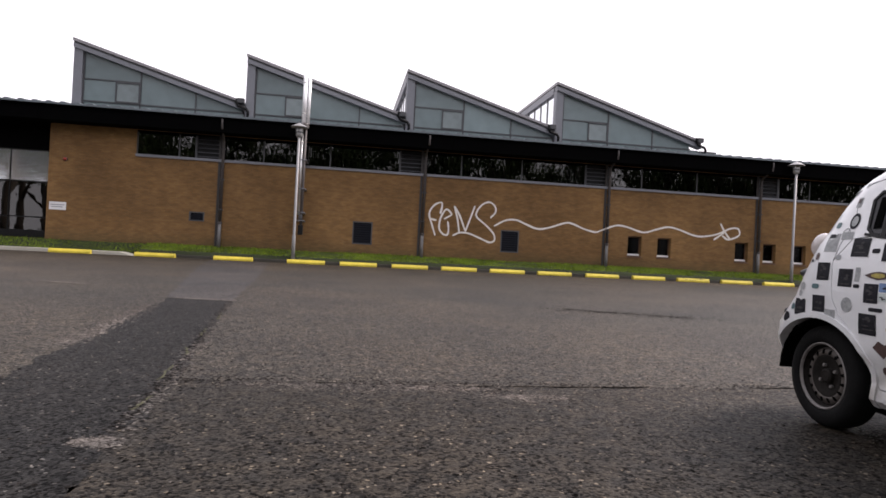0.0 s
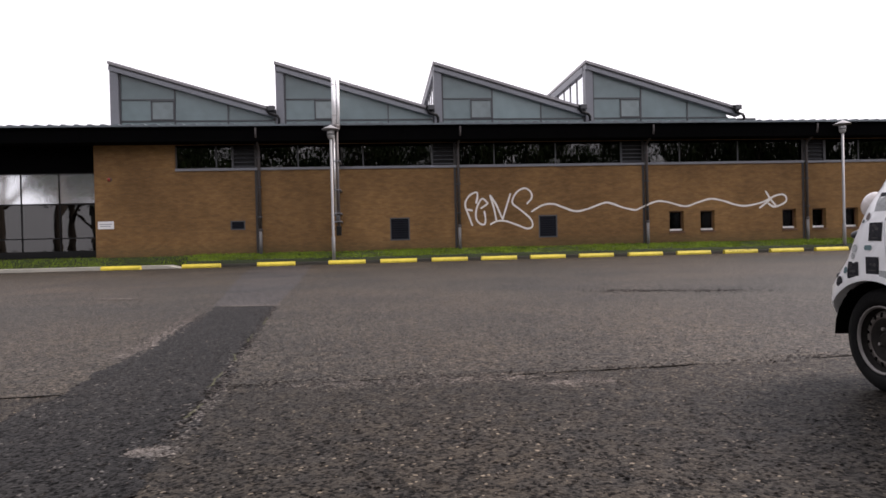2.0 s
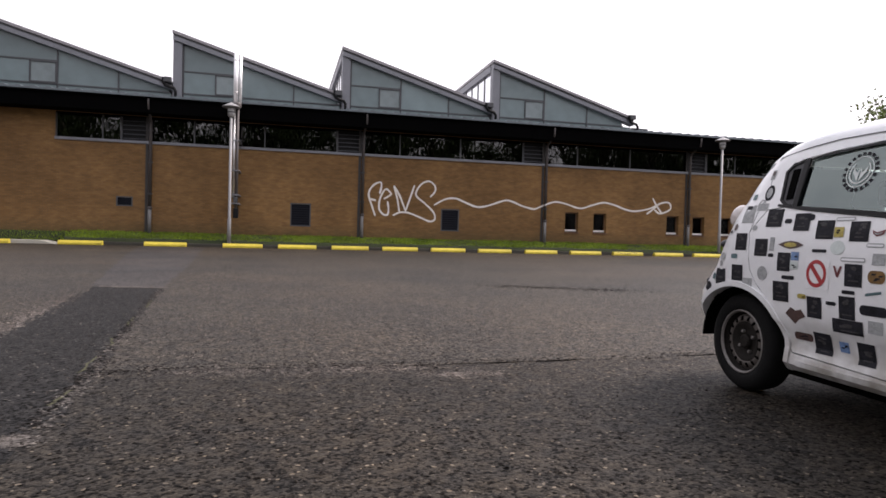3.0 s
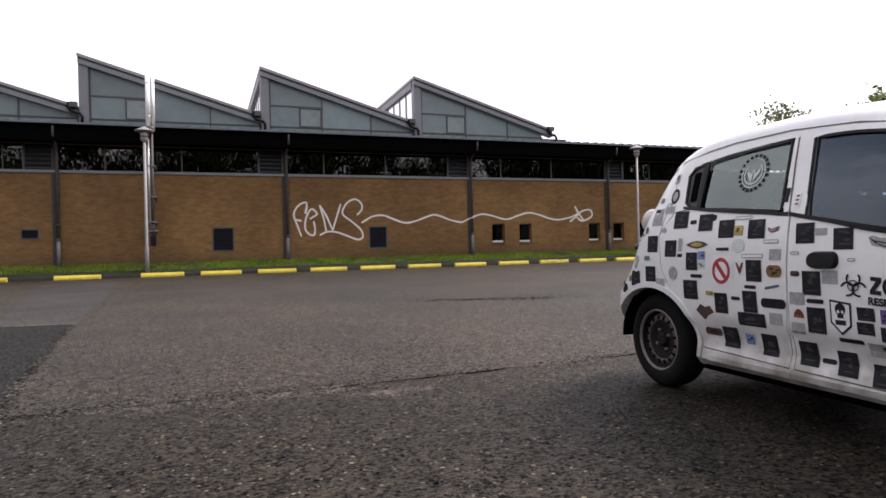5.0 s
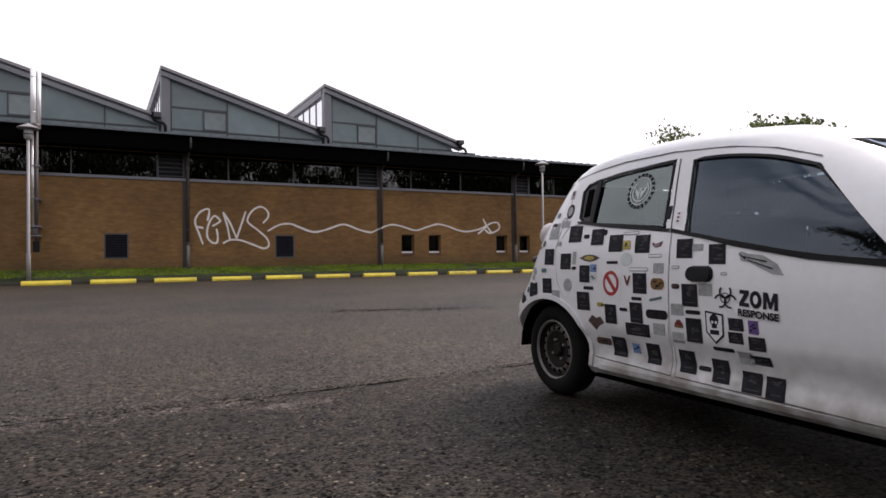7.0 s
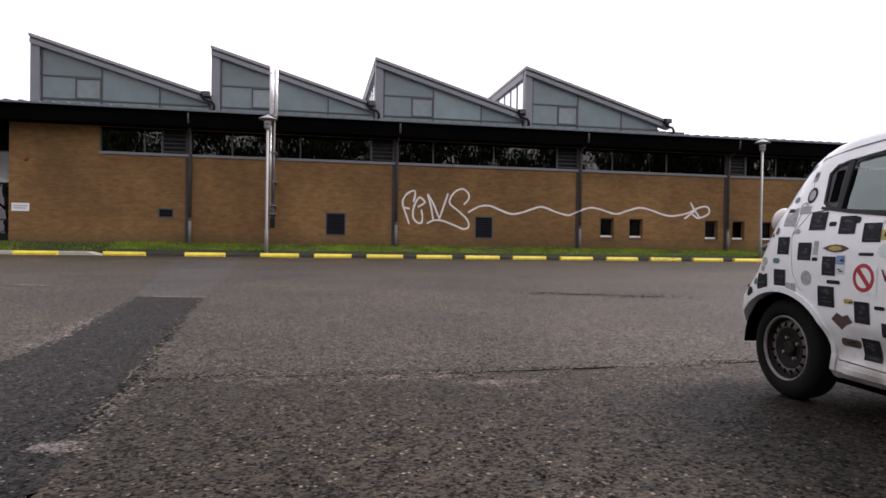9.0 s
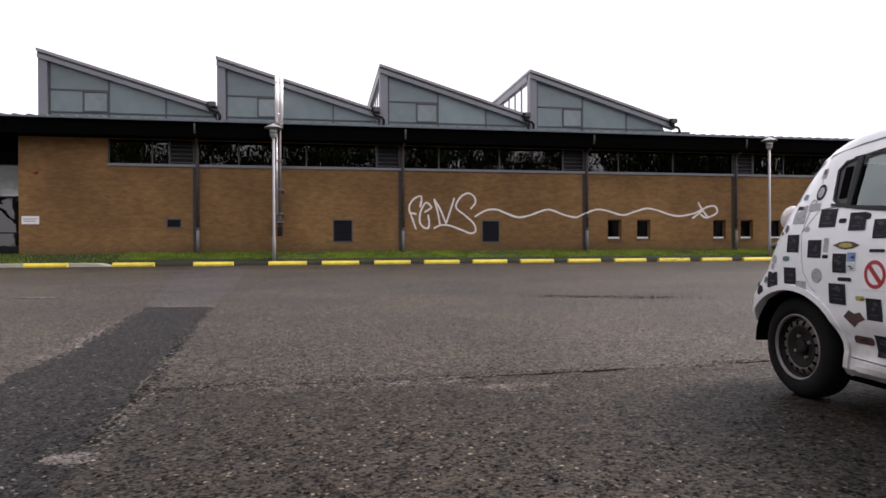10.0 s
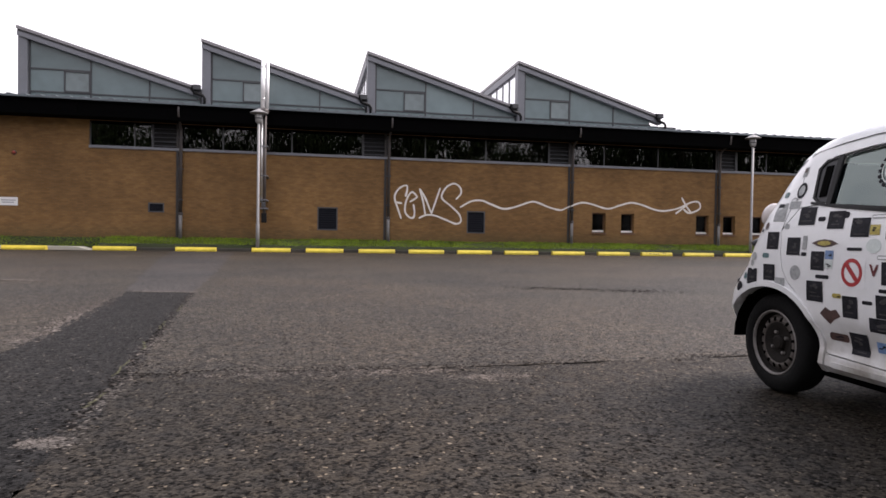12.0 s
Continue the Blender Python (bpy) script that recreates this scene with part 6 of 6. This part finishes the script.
# front door: grip, warning trefoil, shield, words
fd = door_parts["front_door"]
hb = bmesh.new()
base = rounded((1.108, 1.262, 0.722, 0.800))
lowv = [hb.verts.new((s, -(side_y(s, z) - 0.01), z)) for s, z in base]
topv = [hb.verts.new((1.185 + (s - 1.185) * 0.86, -(side_y(s, z) + 0.020), 0.761 + (z - 0.761) * 0.8)) for s, z in base]
for i in range(len(base)):
    j = (i + 1) % len(base)
    hb.faces.new((lowv[i], lowv[j], topv[j], topv[i]))
hb.faces.new(topv)
part("door_handle", hb, BLACK, fd, "black door handle", smooth=False)
ts, tz = 1.325, 0.660
for k in range(3):
    a = 90 + 120 * k
    loop_film("trefoil_arc", ts + 0.030 * math.cos(radians(a)), tz + 0.027 * math.sin(radians(a)), 0.024, 0.022, 0.36, CARD, "black trefoil sign", fd, a + 48 - 180 + 180, a + 312, off=0.003 + 0.0003 * k)
loop_film("trefoil_ring", ts, tz, 0.021, 0.019, 0.22, CARD, "", fd, off=0.0042)
SH = [(1.215, 0.600), (1.312, 0.590), (1.312, 0.495), (1.268, 0.457), (1.216, 0.505)]
sh = film("sticker", SH, CARD, "black shield outline sticker", 0.0022)
film("shield_field", [(1.264 + (s - 1.264) * 0.84, 0.535 + (z - 0.535) * 0.86) for s, z in SH], STK["white"], "", 0.0032, 3, sh)
film("shield_shape", oval(1.264, 0.562, 0.024, 0.026), CARD, "", 0.0040, 3, sh)
film("shield_shape", rect((1.240, 1.288, 0.498, 0.518)), CARD, "", 0.0040, 1, sh)
film("shield_shape", rect((1.250, 1.278, 0.526, 0.545)), CARD, "", 0.0038, 1, sh)
for x in (1.255, 1.274):
    film("shield_mark", oval(x, 0.552, 0.006, 0.007, 8), STK["white"], "", 0.0046, 1, sh)
film("sticker", [(1.384, 0.850), (1.40, 0.858), (1.43, 0.848), (1.50, 0.842), (1.57, 0.805), (1.60, 0.760), (1.55, 0.765), (1.49, 0.790), (1.44, 0.812), (1.40, 0.818)], CARD_G, "large grey irregular sticker")
for x0, z0, x1, z1 in ((1.40, 0.838, 1.52, 0.815), (1.43, 0.822, 1.55, 0.786), (1.39, 0.848, 1.42, 0.826)):
    film("printing", [(x0, z0 - 0.002), (x1, z1 - 0.003), (x1 + 0.004, z1 + 0.002), (x0, z0 + 0.002)], CARD, "", 0.0036, 1, fd)


def words(text, s0, z0, width, height, parent):
    cu = bpy.data.curves.new("words", "FONT")
    cu.body, cu.offset = text, 0.045
    tmp = new("words", cu)
    dg = bpy.context.evaluated_depsgraph_get()
    dg.update()
    me = bpy.data.meshes.new_from_object(tmp.evaluated_get(dg))
    bpy.data.objects.remove(tmp)
    co = np.array([v.co[:] for v in me.vertices])
    lo, hi = co.min(0), co.max(0)
    b = bmesh.new()
    b.from_mesh(me)
    bmesh.ops.triangulate(b, faces=b.faces)
    for v in b.verts:
        s, z = s0 + (v.co.x - lo[0]) / (hi[0] - lo[0]) * width, z0 + (v.co.y - lo[1]) / (hi[1] - lo[1]) * height
        z -= 0.06 * (s - s0)
        v.co = (s, -(side_y(s, z) + 0.006), z)
    return part("lettering", b, CARD, parent, "black lettering on the door")


LET = lambda pts, u, w: [(u + x * w, 0.631 + 0.068 * y - 0.06 * (u + x * w - 1.396)) for x, y in pts]
film("lettering", LET([(0, 0), (1, 0), (1, 0.24), (0.46, 0.24), (1, 0.78), (1, 1), (0.03, 1), (0.03, 0.76), (0.52, 0.76), (0, 0.22)], 1.396, 0.046), CARD, "black lettering on the door", 0.003, 1, fd)
o_ = film("lettering", LET([(0.5 + 0.5 * math.cos(2 * math.pi * k / 20), 0.5 + 0.52 * math.sin(2 * math.pi * k / 20)) for k in range(20)], 1.446, 0.056), CARD, "black lettering on the door", 0.003, 1, fd)
film("counter", LET([(0.5 + 0.20 * math.cos(2 * math.pi * k / 14), 0.5 + 0.27 * math.sin(2 * math.pi * k / 14)) for k in range(14)], 1.446, 0.056), PAINT, "", 0.004, 1, o_)
film("lettering", LET([(0, 0), (0.24, 0), (0.24, 0.62), (0.42, 0.05), (0.58, 0.05), (0.76, 0.62), (0.76, 0), (1, 0), (1, 1), (0.70, 1), (0.5, 0.42), (0.30, 1), (0, 1)], 1.508, 0.066), CARD, "black lettering on the door", 0.003, 1, fd)
words("RESPONSE", 1.390, 0.590, 0.190, 0.031, fd)

# emblem on the rear side glass: a dashed ring, a thin pale ring and a plain winged shape
EC, EZ = 0.708, 1.184
for k in range(20):
    loop_film("glass_emblem", EC, EZ, 0.080, 0.078, 0.20, CARD, "dark dashed ring on the glass", car, k * 18, k * 18 + 10, off=-0.0085, n=3)
loop_film("glass_emblem", EC, EZ, 0.071, 0.069, 0.06, STK["pale"], "thin pale ring on the glass", car, off=-0.0085)
loop_film("glass_emblem", EC, EZ, 0.052, 0.050, 0.13, STK["pale"], "thin pale ring on the glass", car, 130, 410, off=-0.0085)
for sg in (-1, 1):
    film("glass_emblem", [(EC + sg * x, EZ + z) for x, z in ((0.004, -0.045), (0.016, -0.030), (0.038, 0.0), (0.040, 0.028), (0.026, 0.006), (0.012, -0.004), (0.003, 0.022))], STK["pale"], "pale winged shape on the glass", -0.0085, 3, car)
